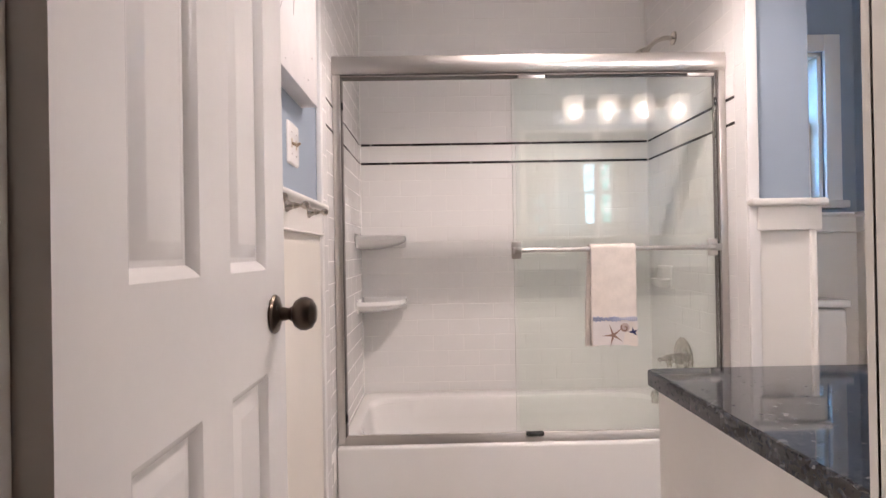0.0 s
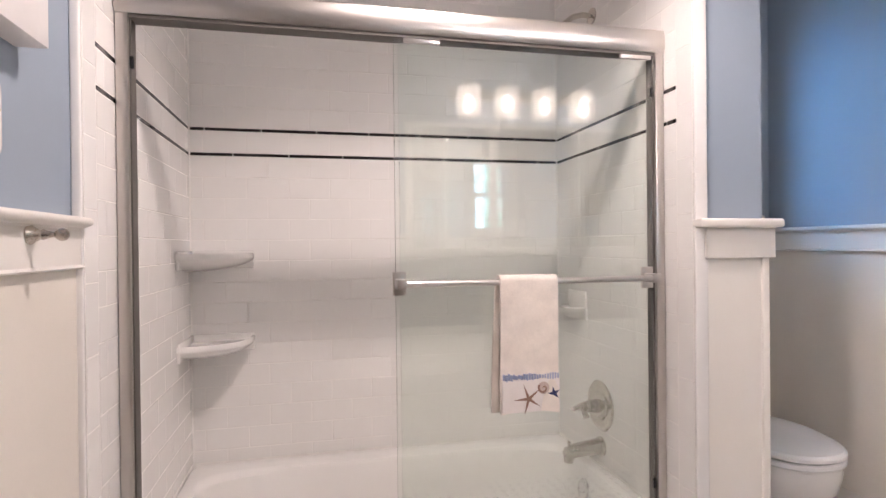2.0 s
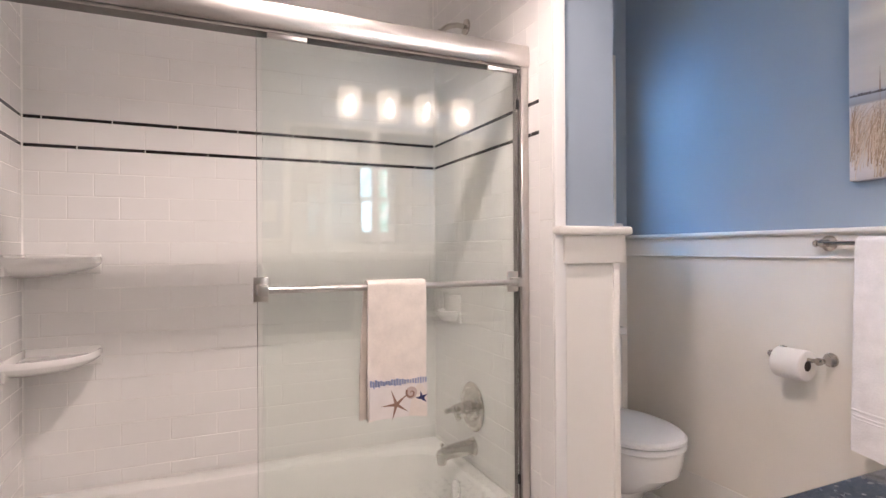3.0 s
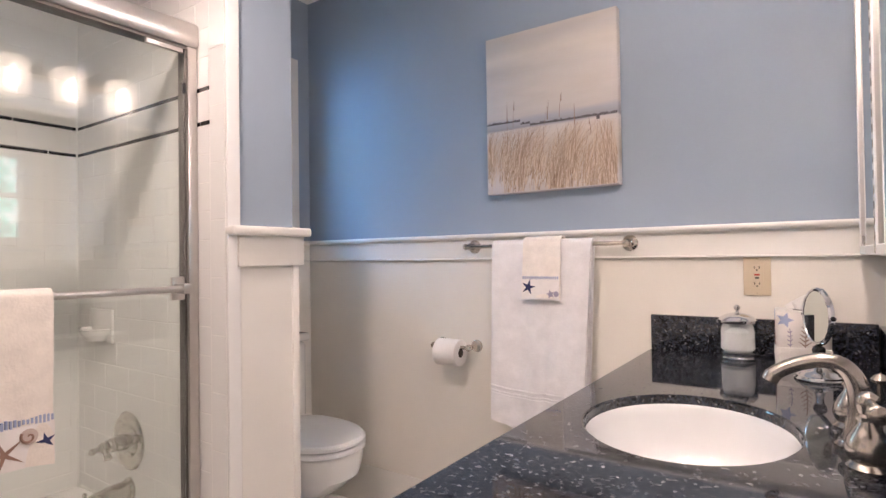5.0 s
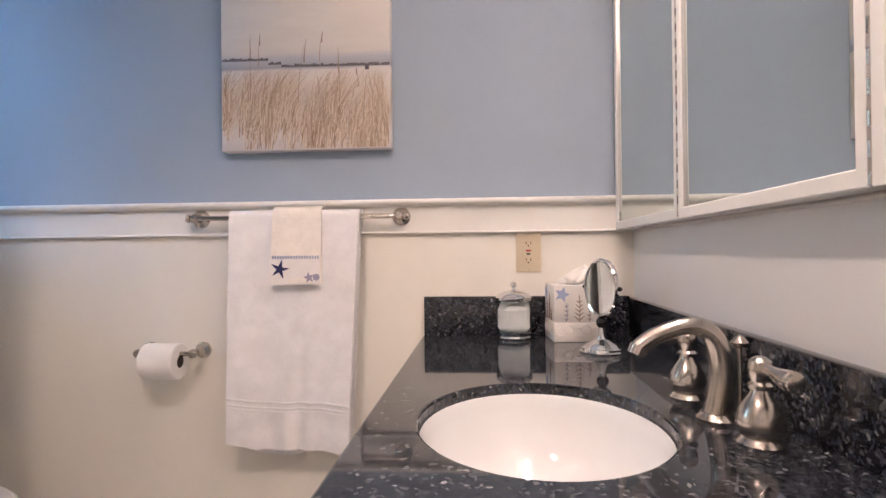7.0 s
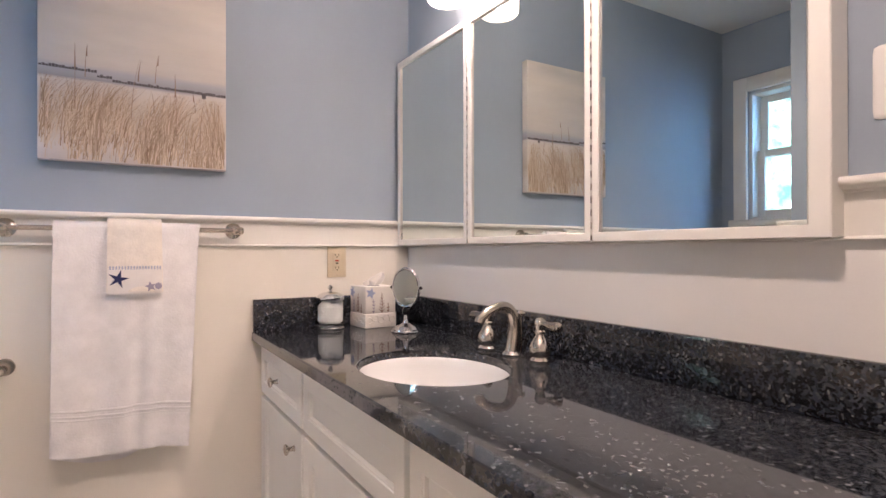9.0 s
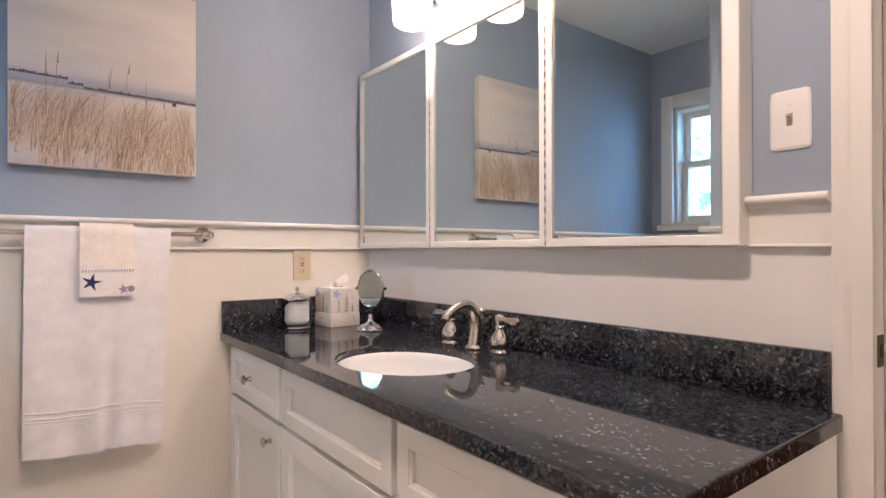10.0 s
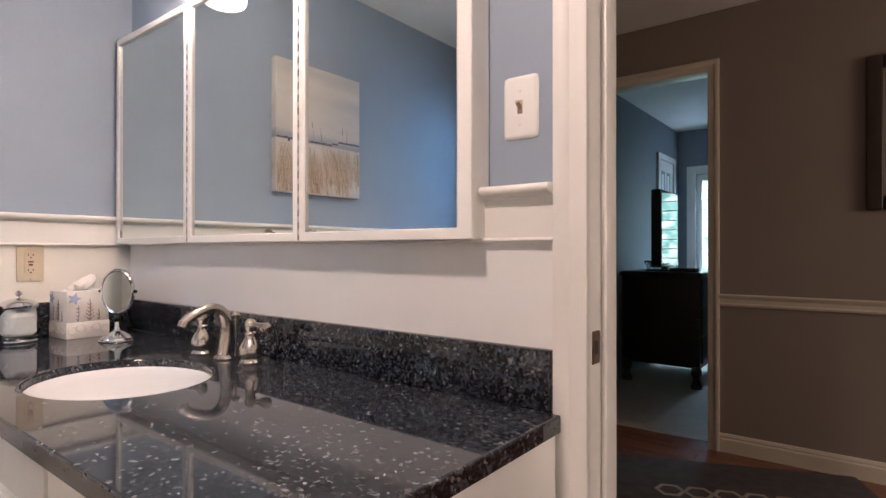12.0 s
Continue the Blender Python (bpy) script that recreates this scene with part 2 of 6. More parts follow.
CREAMTERRY = paint("cream_terry_cloth", (0.81, 0.745, 0.68), 0.95, var=0.11, scale=26, bump=1.0, fine=200, sheen=0.3)
BAND = paint("white_cotton_band", (0.80, 0.76, 0.74), 0.9, var=0.06, scale=30, bump=0.3, fine=500)
NAVY = paint("navy_print", (0.025, 0.03, 0.10), 0.9, var=0.2, bump=0.1)
PALEBLUE = paint("pale_blue_stripe", (0.34, 0.39, 0.56), 0.9, var=0.1, bump=0.1)
BROWNP = paint("brown_shell_print", (0.28, 0.17, 0.13), 0.9, var=0.2, bump=0.1)
SHELLP = paint("beige_shell_print", (0.52, 0.42, 0.38), 0.9, var=0.15, bump=0.1)
GREYP = paint("grey_print", (0.30, 0.27, 0.36), 0.9, var=0.15, bump=0.1)
PAPER = paint("white_tissue_paper", (0.83, 0.80, 0.77), 0.95, var=0.04, scale=20, bump=0.3, fine=300)
# card colour darkened to hold the shade inside the tube
CARD = paint("brown_card_tube", (0.05, 0.035, 0.03), 0.9, var=0.1)
PLATE = paint("white_switch_plate", (0.84, 0.82, 0.80), 0.25, var=0.02, bump=0.0)
ALMOND = paint("almond_plastic", (0.62, 0.52, 0.375), 0.35, var=0.03, bump=0.0)
ALMONDD = paint("almond_toggle", (0.50, 0.40, 0.28), 0.35, var=0.05, bump=0.0)
# near-black for the painted shade of holes, and for the black test button
DARK = paint("dark_slot", (0.02, 0.018, 0.016), 0.6, var=0.1, bump=0.0)
RED = paint("red_button", (0.45, 0.06, 0.04), 0.4, var=0.05, bump=0.0)
BLACK = paint("black_plastic", (0.012, 0.012, 0.013), 0.25, var=0.1, bump=0.0)
# dark gasket rubber, also used as the shade of the header's slot
SEALBLK = paint("dark_rubber_seal", (0.11, 0.10, 0.09), 0.6, var=0.1, bump=0.0)
COTTON = paint("cotton_wool", (0.82, 0.80, 0.79), 1.0, var=0.1, scale=60, bump=1.0, fine=200)
CERAMIC = paint("cream_ceramic", (0.74, 0.70, 0.66), 0.3, var=0.06, scale=30, bump=0.1)
TAUPE = paint("taupe_wall_paint", (0.25, 0.20, 0.165), 0.6, var=0.05, scale=3, bump=0.08, fine=300)
TRIMC = paint("cream_hall_trim", (0.62, 0.54, 0.43), 0.4, var=0.04, scale=5, bump=0.05)
GREYBLUE = paint("grey_blue_bedroom_paint", (0.24, 0.27, 0.31), 0.6, var=0.05, scale=3, bump=0.08, fine=300)
CARPET = paint("beige_carpet", (0.42, 0.38, 0.33), 1.0, var=0.12, scale=12, bump=1.0, fine=500)
CHERRY = paint("cherry_floor_wood", (0.16, 0.055, 0.028), 0.25, var=0.3, scale=5, bump=0.1, fine=60, stretch=(0.3, 5, 5), obrand=0.5)
RUG = paint("dark_grey_rug", (0.075, 0.065, 0.065), 1.0, var=0.5, scale=18, bump=1.0, fine=420)
RUGHEX = paint("beige_rug_pile", (0.36, 0.30, 0.25), 1.0, var=0.12, scale=40, bump=1.0, fine=420)
DARKWOOD = paint("dark_mahogany", (0.020, 0.012, 0.010), 0.3, var=0.35, scale=8, bump=0.1, fine=80, stretch=(1, 1, 6))
SCREEN = paint("glossy_dark_screen", (0.01, 0.011, 0.013), 0.05, var=0.05, bump=0.0)
FRAMEB = paint("dark_picture_frame_wood", (0.035, 0.02, 0.015), 0.4, var=0.3, scale=20, bump=0.1)
MATB = paint("beige_picture_mat", (0.26, 0.21, 0.17), 0.9, var=0.1)


# ---- building helpers ----
def rbox(bm, x0, x1, y0, y1, z0, z1, r=0.0, seg=2):
    """A box between those limits, its edges rounded by r."""
    t = bmesh.new()
    bmesh.ops.create_cube(t, size=1.0)
    bmesh.ops.transform(t, matrix=Matrix.Translation(((x0 + x1) / 2, (y0 + y1) / 2, (z0 + z1) / 2)) @ Matrix.Diagonal((x1 - x0, y1 - y0, z1 - z0, 1)), verts=t.verts)
    if r:
        bmesh.ops.bevel(t, geom=t.edges[:], offset=r, segments=seg, affect="EDGES", profile=0.5)
    return merge(bm, t)


def merge(bm, t, m=None):
    if m is not None:
        bmesh.ops.transform(t, matrix=m, verts=t.verts)
    me = bpy.data.meshes.new("tmp")
    t.to_mesh(me)
    t.free()
    bm.from_mesh(me)
    bpy.data.meshes.remove(me)
    return bm


def rings(bm, loops, close_first=True, close_last=True):
    """Skin over rings of equally many points."""
    vs = [[bm.verts.new(p) for p in loop] for loop in loops]
    n = len(vs[0])
    for a, b in zip(vs, vs[1:]):
        for i in range(n):
            bm.faces.new((a[i], a[(i + 1) % n], b[(i + 1) % n], b[i]))
    if close_first:
        bm.faces.new(vs[0][::-1])
    if close_last:
        bm.faces.new(vs[-1])
    return bm


def lathe(bm, profile, m=Matrix(), seg=24, sx=1.0, sy=1.0):
    """A turned body about z; profile: (radius, height) from one end to the other."""
    loops = []
    for r, z in profile:
        r = max(r, 0.0003)
        loops.append([m @ Vector((sx * r * math.cos(2 * math.pi * i / seg), sy * r * math.sin(2 * math.pi * i / seg), z)) for i in range(seg)])
    return rings(bm, loops)


def sweep(bm, pts, radius, seg=12):
    """A tube along points; radius: one number or one for each point."""
    pts = [Vector(p) for p in pts]
    rs = radius if isinstance(radius, (list, tuple)) else [radius] * len(pts)
    tangent = [(pts[min(i + 1, len(pts) - 1)] - pts[max(i - 1, 0)]).normalized() for i in range(len(pts))]
    up = tangent[0].orthogonal().normalized()
    loops = []
    for p, t, r in zip(pts, tangent, rs):
        up = (up - up.dot(t) * t).normalized()
        side = t.cross(up)
        loops.append([p + r * (math.cos(a) * up + math.sin(a) * side) for a in (2 * math.pi * i / seg for i in range(seg))])
    return rings(bm, loops)


def bezier(p0, p1, p2, p3, n=14):
    p0, p1, p2, p3 = map(Vector, (p0, p1, p2, p3))
    out = []
    for i in range(n + 1):
        t = i / n
        out.append((1 - t) ** 3 * p0 + 3 * (1 - t) ** 2 * t * p1 + 3 * (1 - t) * t * t * p2 + t ** 3 * p3)
    return out


def prism(bm, outline, m, depth):
    """A flat outline (u, v) given a depth along the third axis of m."""
    a = [bm.verts.new(m @ Vector((u, v, 0))) for u, v in outline]
    b = [bm.verts.new(m @ Vector((u, v, depth))) for u, v in outline]
    bm.faces.new(a[::-1])
    bm.faces.new(b)
    n = len(a)
    for i in range(n):
        bm.faces.new((a[i], a[(i + 1) % n], b[(i + 1) % n], b[i]))
    return bm


def star(r, inner=0.42, n=5, turn=0.0):
    return [((r if i % 2 == 0 else r * inner) * math.sin(turn + math.pi * i / n), (r if i % 2 == 0 else r * inner) * math.cos(turn + math.pi * i / n)) for i in range(2 * n)]


def mesh_of(name, bm, material, smooth=True):
    bmesh.ops.recalc_face_normals(bm, faces=bm.faces[:])
    me = bpy.data.meshes.new(name)
    bm.to_mesh(me)
    bm.free()
    me.materials.append(material)
    if smooth:
        me.shade_smooth()
        me.set_sharp_from_angle(angle=radians(32))
    return me


def part(name, bm, material, parent=None, label="", smooth=True):
    """Links a bmesh as one mesh under a thing or a part."""
    o = new(name, mesh_of(name, bm, material, smooth))
    o.parent = parent
    return tagged(o, label)


def thing(name, at, label, category, group="", rz=0.0):
    o = new(name)
    o.empty_display_size = 0.05
    o.matrix_basis = pose(*at, 0, 0, rz)
    return tagged(o, label, category, group)


def setting(name, bm, material, label, category, smooth=False):
    o = part(name, bm, material, None, label, smooth)
    return tagged(o, category=category, kind="structure")


def block(*limits, r=0.0, seg=2):
    return rbox(bmesh.new(), *limits, r=r, seg=seg)


# which way a wall faces: columns are along the wall, up, and out of it
FACE_EAST_WALL = Matrix(((0, 0, -1, 0), (-1, 0, 0, 0), (0, 1, 0, 0), (0, 0, 0, 1)))
FACE_WEST_WALL = Matrix(((0, 0, 1, 0), (1, 0, 0, 0), (0, 1, 0, 0), (0, 0, 0, 1)))
FACE_SOUTH_WALL = Matrix(((-1, 0, 0, 0), (0, 0, 1, 0), (0, 1, 0, 0), (0, 0, 0, 1)))
FACE_NORTH_WALL = Matrix(((1, 0, 0, 0), (0, 0, -1, 0), (0, 1, 0, 0), (0, 0, 0, 1)))

# ---- the rooms ----
H = 2.42
WX, EX, SY, NY = -0.010, 2.505, 0.605, 2.875     # painted faces of the bathroom's walls
DX0, DX1, DZ = 0.072, 0.750, 2.03               # the bathroom door's opening
TILE_BACK, TILE_L, TILE_R = 2.925, 0.010, 1.474     # tiled faces of the tub alcove
HALL_Y = -1.82
BED_X, BED_Y = 2.05, -4.95
HD0, HD1, HDZ = 1.076, 1.84, 2.095              # the bedroom door's opening


def wall_with_holes(name, axis, a0, a1, b0, b1, z0, z1, holes, material, label):
    """A wall along axis from a0 to a1, b0 to b1 thick, with openings (a, a, z, z) right through it."""
    bm = bmesh.new()
    cuts = sorted({a0, a1, *[h[0] for h in holes], *[h[1] for h in holes]})
    for u, v in zip(cuts, cuts[1:]):
        spans = [(z0, z1)]
        for h in holes:
            if h[0] <= u and h[1] >= v:
                spans = [s for lo, hi in spans for s in ((lo, min(hi, h[2])), (max(lo, h[3]), hi)) if s[1] > s[0]]
        for lo, hi in spans:
            rbox(bm, *((u, v, b0, b1) if axis == "x" else (b0, b1, u, v)), lo, hi)
    bmesh.ops.remove_doubles(bm, verts=bm.verts[:], dist=0.0001)
    return setting(name, bm, material, label, "wall")


WIN = (1.945, 2.350, 1.275, 2.03)
wall_with_holes("wall_west", "y", 0.5, 3.07, WX - 0.12, WX, 0, H, [], BLUE, "blue painted wall with white wainscot below")
wall_with_holes("wall_east", "y", 0.5, 3.07, EX, EX + 0.12, 0, H, [], BLUE, "blue painted wall with cream wainscot below")
wall_with_holes("wall_north", "x", 1.702, EX, NY, 3.07, 0, H, [WIN], BLUE, "blue painted wall with a window above the toilet")
wall_with_holes("wall_alcove", "x", WX, 1.702, 2.937, 3.07, 0, H, [], BLUE, "wall behind the tiled tub alcove")
wall_with_holes("wall_south", "x", WX, EX, 0.504, SY, 0, H, [(DX0 - 0.02, DX1 + 0.02, 0, DZ + 0.02)], BLUE, "blue painted wall with doorway and mirror cabinet")
setting("wall_wing", block(1.502, 1.702, 2.055, 2.937, 0, H), BLUE, "blue painted wing wall beside the tub", "wall")
setting("ceiling", block(WX - 0.12, EX + 0.12, 0.5, 3.07, H, H + 0.1), CEIL, "white painted bathroom ceiling", "ceiling")
setting("floor_slab", block(WX - 0.12, EX + 0.12, 0.5, 3.07, -0.1, -0.004), GROUT, "grey grout bed under the bathroom mosaic", "floor")

# hall and bedroom shells
wall_with_holes("wall_hall_north", "x", -2.2, 3.2, 0.49, 0.502, 0, H, [(DX0 - 0.02, DX1 + 0.02, 0, DZ + 0.02)], TAUPE, "taupe hall wall round the bathroom door")
wall_with_holes("wall_hall_south", "x", -2.2, 3.2, HALL_Y - 0.11, HALL_Y, 0, H, [(HD0 - 0.02, HD1 + 0.02, 0, HDZ + 0.02)], TAUPE, "dim taupe hall wall with chair rail")
# the opening is invented, unseen, only to let the hall's fill lamp in
wall_with_holes("wall_hall_west", "y", HALL_Y - 0.11, 0.49, -2.3, -2.2, 0, H, [(-1.3, -0.1, 0.9, 2.0)], TAUPE, "taupe end wall of the hall with an added opening for fill light")
setting("wall_hall_east", block(3.2, 3.3, HALL_Y - 0.11, 0.49, 0, H), TAUPE, "taupe end wall of the hall", "wall")
setting("ceiling_hall", block(-2.3, 3.3, HALL_Y - 0.11, 0.49, H + 0.002, H + 0.1), CEIL, "white hall ceiling", "ceiling")
setting("floor_hall_base", block(-2.3, 3.3, HALL_Y - 0.11, 0.5, -0.1, -0.008), DARKWOOD, "dark bed under the hall's floorboards", "floor")
BW = (1.10, 1.86, 0.08, 1.93)
wall_with_holes("wall_bedroom_south", "x", -1.6, BED_X + 0.1, BED_Y - 0.12, BED_Y, 0, H, [BW], GREYBLUE, "grey-blue bedroom wall with a glazed door")
setting("wall_bedroom_east", block(BED_X, BED_X + 0.1, BED_Y, HALL_Y - 0.11, 0, H), GREYBLUE, "grey-blue bedroom side wall", "wall")
setting("wall_bedroom_west", block(-1.7, -1.6, BED_Y - 0.12, HALL_Y - 0.11, 0, H), GREYBLUE, "grey-blue bedroom side wall", "wall")
setting("ceiling_bedroom", block(-1.7, BED_X + 0.1, BED_Y - 0.12, HALL_Y - 0.11, H + 0.004, H + 0.1), CEIL, "white bedroom ceiling", "ceiling")
setting("floor_bedroom", block(-1.7, BED_X + 0.1, BED_Y - 0.12, HALL_Y - 0.10, -0.1, 0.004), CARPET, "beige bedroom carpet", "floor")
setting("backdrop_garden", block(0.2, 4.2, 5.0, 5.02, -0.5, 4.5), OUTDOOR, "bright leaves and sky outside the window", "backdrop")
setting("backdrop_yard", block(-0.6, 4.0, -7.6, -7.58, -0.5, 4.0), OUTDOOR, "bright leaves and sky outside the bedroom", "backdrop")


# ---- wainscot, rails, casings, skirtings ----
CAP = 1.22
FRIEZE = 1.116


def cap_profile(depth):
    pts = [(0, 0), (depth * 0.62, 0), (depth * 0.66, 0.004), (depth * 0.9, 0.007)]
    pts += [(depth * 0.9 + 0.009 * math.sin(a), 0.016 - 0.009 * math.cos(a)) for a in (0.5, 1.0, 1.6, 2.1, 2.7)]
    return pts + [(0, 0.026)]


def run_profile(bm, profile, m, length):
    """A moulding: profile (out, up) run along the first axis of m for that length."""
    a = [bm.verts.new(m @ Vector((0, v, u))) for u, v in profile]
    b = [bm.verts.new(m @ Vector((length, v, u))) for u, v in profile]
    bm.faces.new(a[::-1])
    bm.faces.new(b)
    for i in range(len(a)):
        j = (i + 1) % len(a)
        bm.faces.new((a[i], a[j], b[j], b[i]))
    return bm


def wainscot(side, m, length, material, base=True, low=0.0):
    """Panel, frieze board with a beaded lower edge, rounded cap and skirting on one wall; m: its start at floor level."""
    panel = setting("trim_panel_" + side, prism(bmesh.new(), [(0, low), (length, low), (length, FRIEZE + 0.01), (0, FRIEZE + 0.01)], m, 0.008), material, "cream painted flat wainscot panel", "wainscot")
    bm = run_profile(bmesh.new(), [(0, 0), (0.020, 0), (0.0225, 0.003), (0.020, 0.006), (0.017, 0.008), (0.017, 0.086), (0, 0.086)], m @ Matrix.Translation((0, FRIEZE, 0)), length)
    setting("trim_frieze_" + side, bm, WHITE, "white painted frieze board of the wainscot", "wainscot", True)
    bm = run_profile(bmesh.new(), cap_profile(0.034), m @ Matrix.Translation((0, CAP - 0.026, 0)), length)
    setting("trim_cap_" + side, bm, WHITE, "white rounded cap rail of the wainscot", "rail", True)
    if base:
        bm = run_profile(bmesh.new(), [(0, 0), (0.016, 0), (0.016, 0.155), (0.011, 0.168), (0.011, 0.176), (0, 0.181)], m, length)
        setting("baseboard_" + side, bm, WHITE, "cream painted baseboard", "baseboard", True)
    return panel


wainscot("east", Matrix.Translation((EX, NY, 0)) @ FACE_EAST_WALL, NY - SY, CREAM)
wainscot("west", Matrix.Translation((WX, SY + 0.03, 0)) @ FACE_WEST_WALL, 1.986 - SY - 0.03, CREAM)
wainscot("north", Matrix.Translation((1.702, NY, 0)) @ FACE_NORTH_WALL, EX - 1.702, WHITE)
wainscot("wing_side", Matrix.Translation((1.702, 2.055, 0)) @ FACE_WEST_WALL, NY - 2.055, WHITE)
wainscot("wing_front", Matrix.Translation((1.512, 2.055, 0)) @ FACE_NORTH_WALL, 1.702 - 1.512, WHITE)
# south panel takes the paler copy, in place of the daylight falling on it
wainscot("south", Matrix.Translation((EX, SY, 0)) @ FACE_SOUTH_WALL, EX - 0.8085, DAYLITW, base=False)
bm = bmesh.new()
rbox(bm, 1.690, 1.713, 2.040, 2.058, 0, FRIEZE, r=0.003)
setting("trim_wing_corner", bm, WHITE, "white corner bead of the wing wall", "trim", True)
bm = bmesh.new()
rbox(bm, 1.474, 1.741, 2.012, 2.06, CAP - 0.024, CAP + 0.001, r=0.008, seg=3)
rbox(bm, 1.503, 1.726, 2.032, 2.06, FRIEZE - 0.004, CAP - 0.02, r=0.002)
rbox(bm, 1.702, 1.741, 2.05, 2.09, CAP - 0.024, CAP + 0.001, r=0.008, seg=3)
setting("trim_wing_cap", bm, WHITE, "white returned cap and frieze on the wing wall", "rail", True)

CASE = [(0, 0), (0.012, 0), (0.015, 0.006), (0.015, 0.03), (0.020, 0.036), (0.022, 0.05), (0.020, 0.058), (0, 0.058)]


def casing(name, x0, x1, top, m, material, label):
    """Moulded casing round three sides of an opening; m maps (along, up, out) to the wall."""
    def leg(at, mirror, height):
        bm = bmesh.new()
        pts = [(u, (-v if mirror else v)) for u, v in CASE]
        a = [bm.verts.new(m @ Vector((at + v, 0, u))) for u, v in pts]
        b = [bm.verts.new(m @ Vector((at + v, height + abs(v), u))) for u, v in pts]
        bm.faces.new(a), bm.faces.new(b[::-1])
        for i in range(len(a)):
            j = (i + 1) % len(a)
            bm.faces.new((a[i], b[i], b[j], a[j]))
        return bm
    root = part("casing_" + name, leg(x0, True, top), material)
    tagged(root, label, "casing", kind="structure")
    part("casing_leg", leg(x1, False, top), material, root)
    bm = bmesh.new()
    a = [bm.verts.new(m @ Vector((x0 - v, top + v, u))) for u, v in CASE]
    b = [bm.verts.new(m @ Vector((x1 + v, top + v, u))) for u, v in CASE]
    bm.faces.new(a), bm.faces.new(b[::-1])
    for i in range(len(a)):
        j = (i + 1) % len(a)
        bm.faces.new((a[i], b[i], b[j], a[j]))
    part("casing_head", bm, material, root)
    return root


casing("bath", DX0, DX1, DZ, Matrix(((1, 0, 0, 0), (0, 0, 1, SY), (0, 1, 0, 0), (0, 0, 0, 1))), WHITE, "white moulded casing round the bathroom door")
casing("bath_hall_side", DX0, DX1, DZ, Matrix(((1, 0, 0, 0), (0, 0, -1, 0.49), (0, 1, 0, 0), (0, 0, 0, 1))), TRIMC, "cream moulded casing on the hall side")
casing("bedroom", HD0, HD1, HDZ, Matrix(((1, 0, 0, 0), (0, 0, 1, HALL_Y), (0, 1, 0, 0), (0, 0, 0, 1))), TRIMC, "cream moulded casing round the bedroom doorway")
bm = bmesh.new()
rbox(bm, DX0 - 0.02, DX0, 0.488, SY + 0.004, 0, DZ + 0.02, r=0.001)
rbox(bm, DX1, DX1 + 0.02, 0.488, SY + 0.004, 0, DZ + 0.02, r=0.001)
rbox(bm, DX0, DX1, 0.488, SY + 0.004, DZ, DZ + 0.02, r=0.001)
rbox(bm, DX1 - 0.011, DX1, 0.508, 0.555, 0, DZ, r=0.002)
rbox(bm, DX0, DX0 + 0.011, 0.494, 0.541, 0, DZ, r=0.002)
setting("door_1_jamb", bm, WHITE, "white painted door jamb with stop", "door frame", True)
bm = bmesh.new()
rbox(bm, HD0 - 0.02, HD0, HALL_Y - 0.115, HALL_Y + 0.003, 0, HDZ + 0.02, r=0.001)
rbox(bm, HD1, HD1 + 0.02, HALL_Y - 0.115, HALL_Y + 0.003, 0, HDZ + 0.02, r=0.001)
rbox(bm, HD0, HD1, HALL_Y - 0.115, HALL_Y + 0.003, HDZ, HDZ + 0.02, r=0.001)
setting("door_2_jamb", bm, TRIMC, "cream painted jamb of the bedroom doorway", "door frame", True)
strike = thing("strike_plate", (DX1, 0.580, 0.933), "small aged brass strike plate on the door jamb", "strike plate")
part("plate", prism(bmesh.new(), [(-0.014, -0.028), (0.014, -0.028), (0.016, -0.02), (0.016, 0.02), (0.014, 0.028), (-0.014, 0.028)], Matrix(((0, 0, -1, 0), (-1, 0, 0, 0), (0, 1, 0, 0), (0, 0, 0, 1))), 0.0025), BRASS, strike)
# no hole is cut; a dark block gives its shade
part("latch_hole", block(-0.0032, -0.002, -0.007, 0.007, -0.012, 0.012), DARK, strike)

# hall chair rail and skirting, both sides of the bedroom doorway
RAILP = [(0, 0), (0.012, 0.002), (0.016, 0.012), (0.010, 0.02), (0.010, 0.04), (0.022, 0.05), (0.026, 0.06), (0.020, 0.066), (0, 0.066)]
BASEP = [(0, 0), (0.016, 0), (0.016, 0.07), (0.010, 0.078), (0.012, 0.085), (0.006, 0.098), (0, 0.1)]
for tag, x0, ln in (("west", HD0 - 0.058, 3.25), ("east", 3.2, 3.2 - HD1 - 0.058)):
    m = Matrix.Translation((x0, HALL_Y, 0)) @ FACE_SOUTH_WALL
    setting("trim_hall_rail_" + tag, run_profile(bmesh.new(), RAILP, m @ Matrix.Translation((0, 0.795, 0)), ln), TRIMC, "cream moulded chair rail in the hall", "rail", True)
    setting("baseboard_hall_" + tag, run_profile(bmesh.new(), BASEP, m, ln), TRIMC, "cream moulded hall baseboard", "baseboard", True)


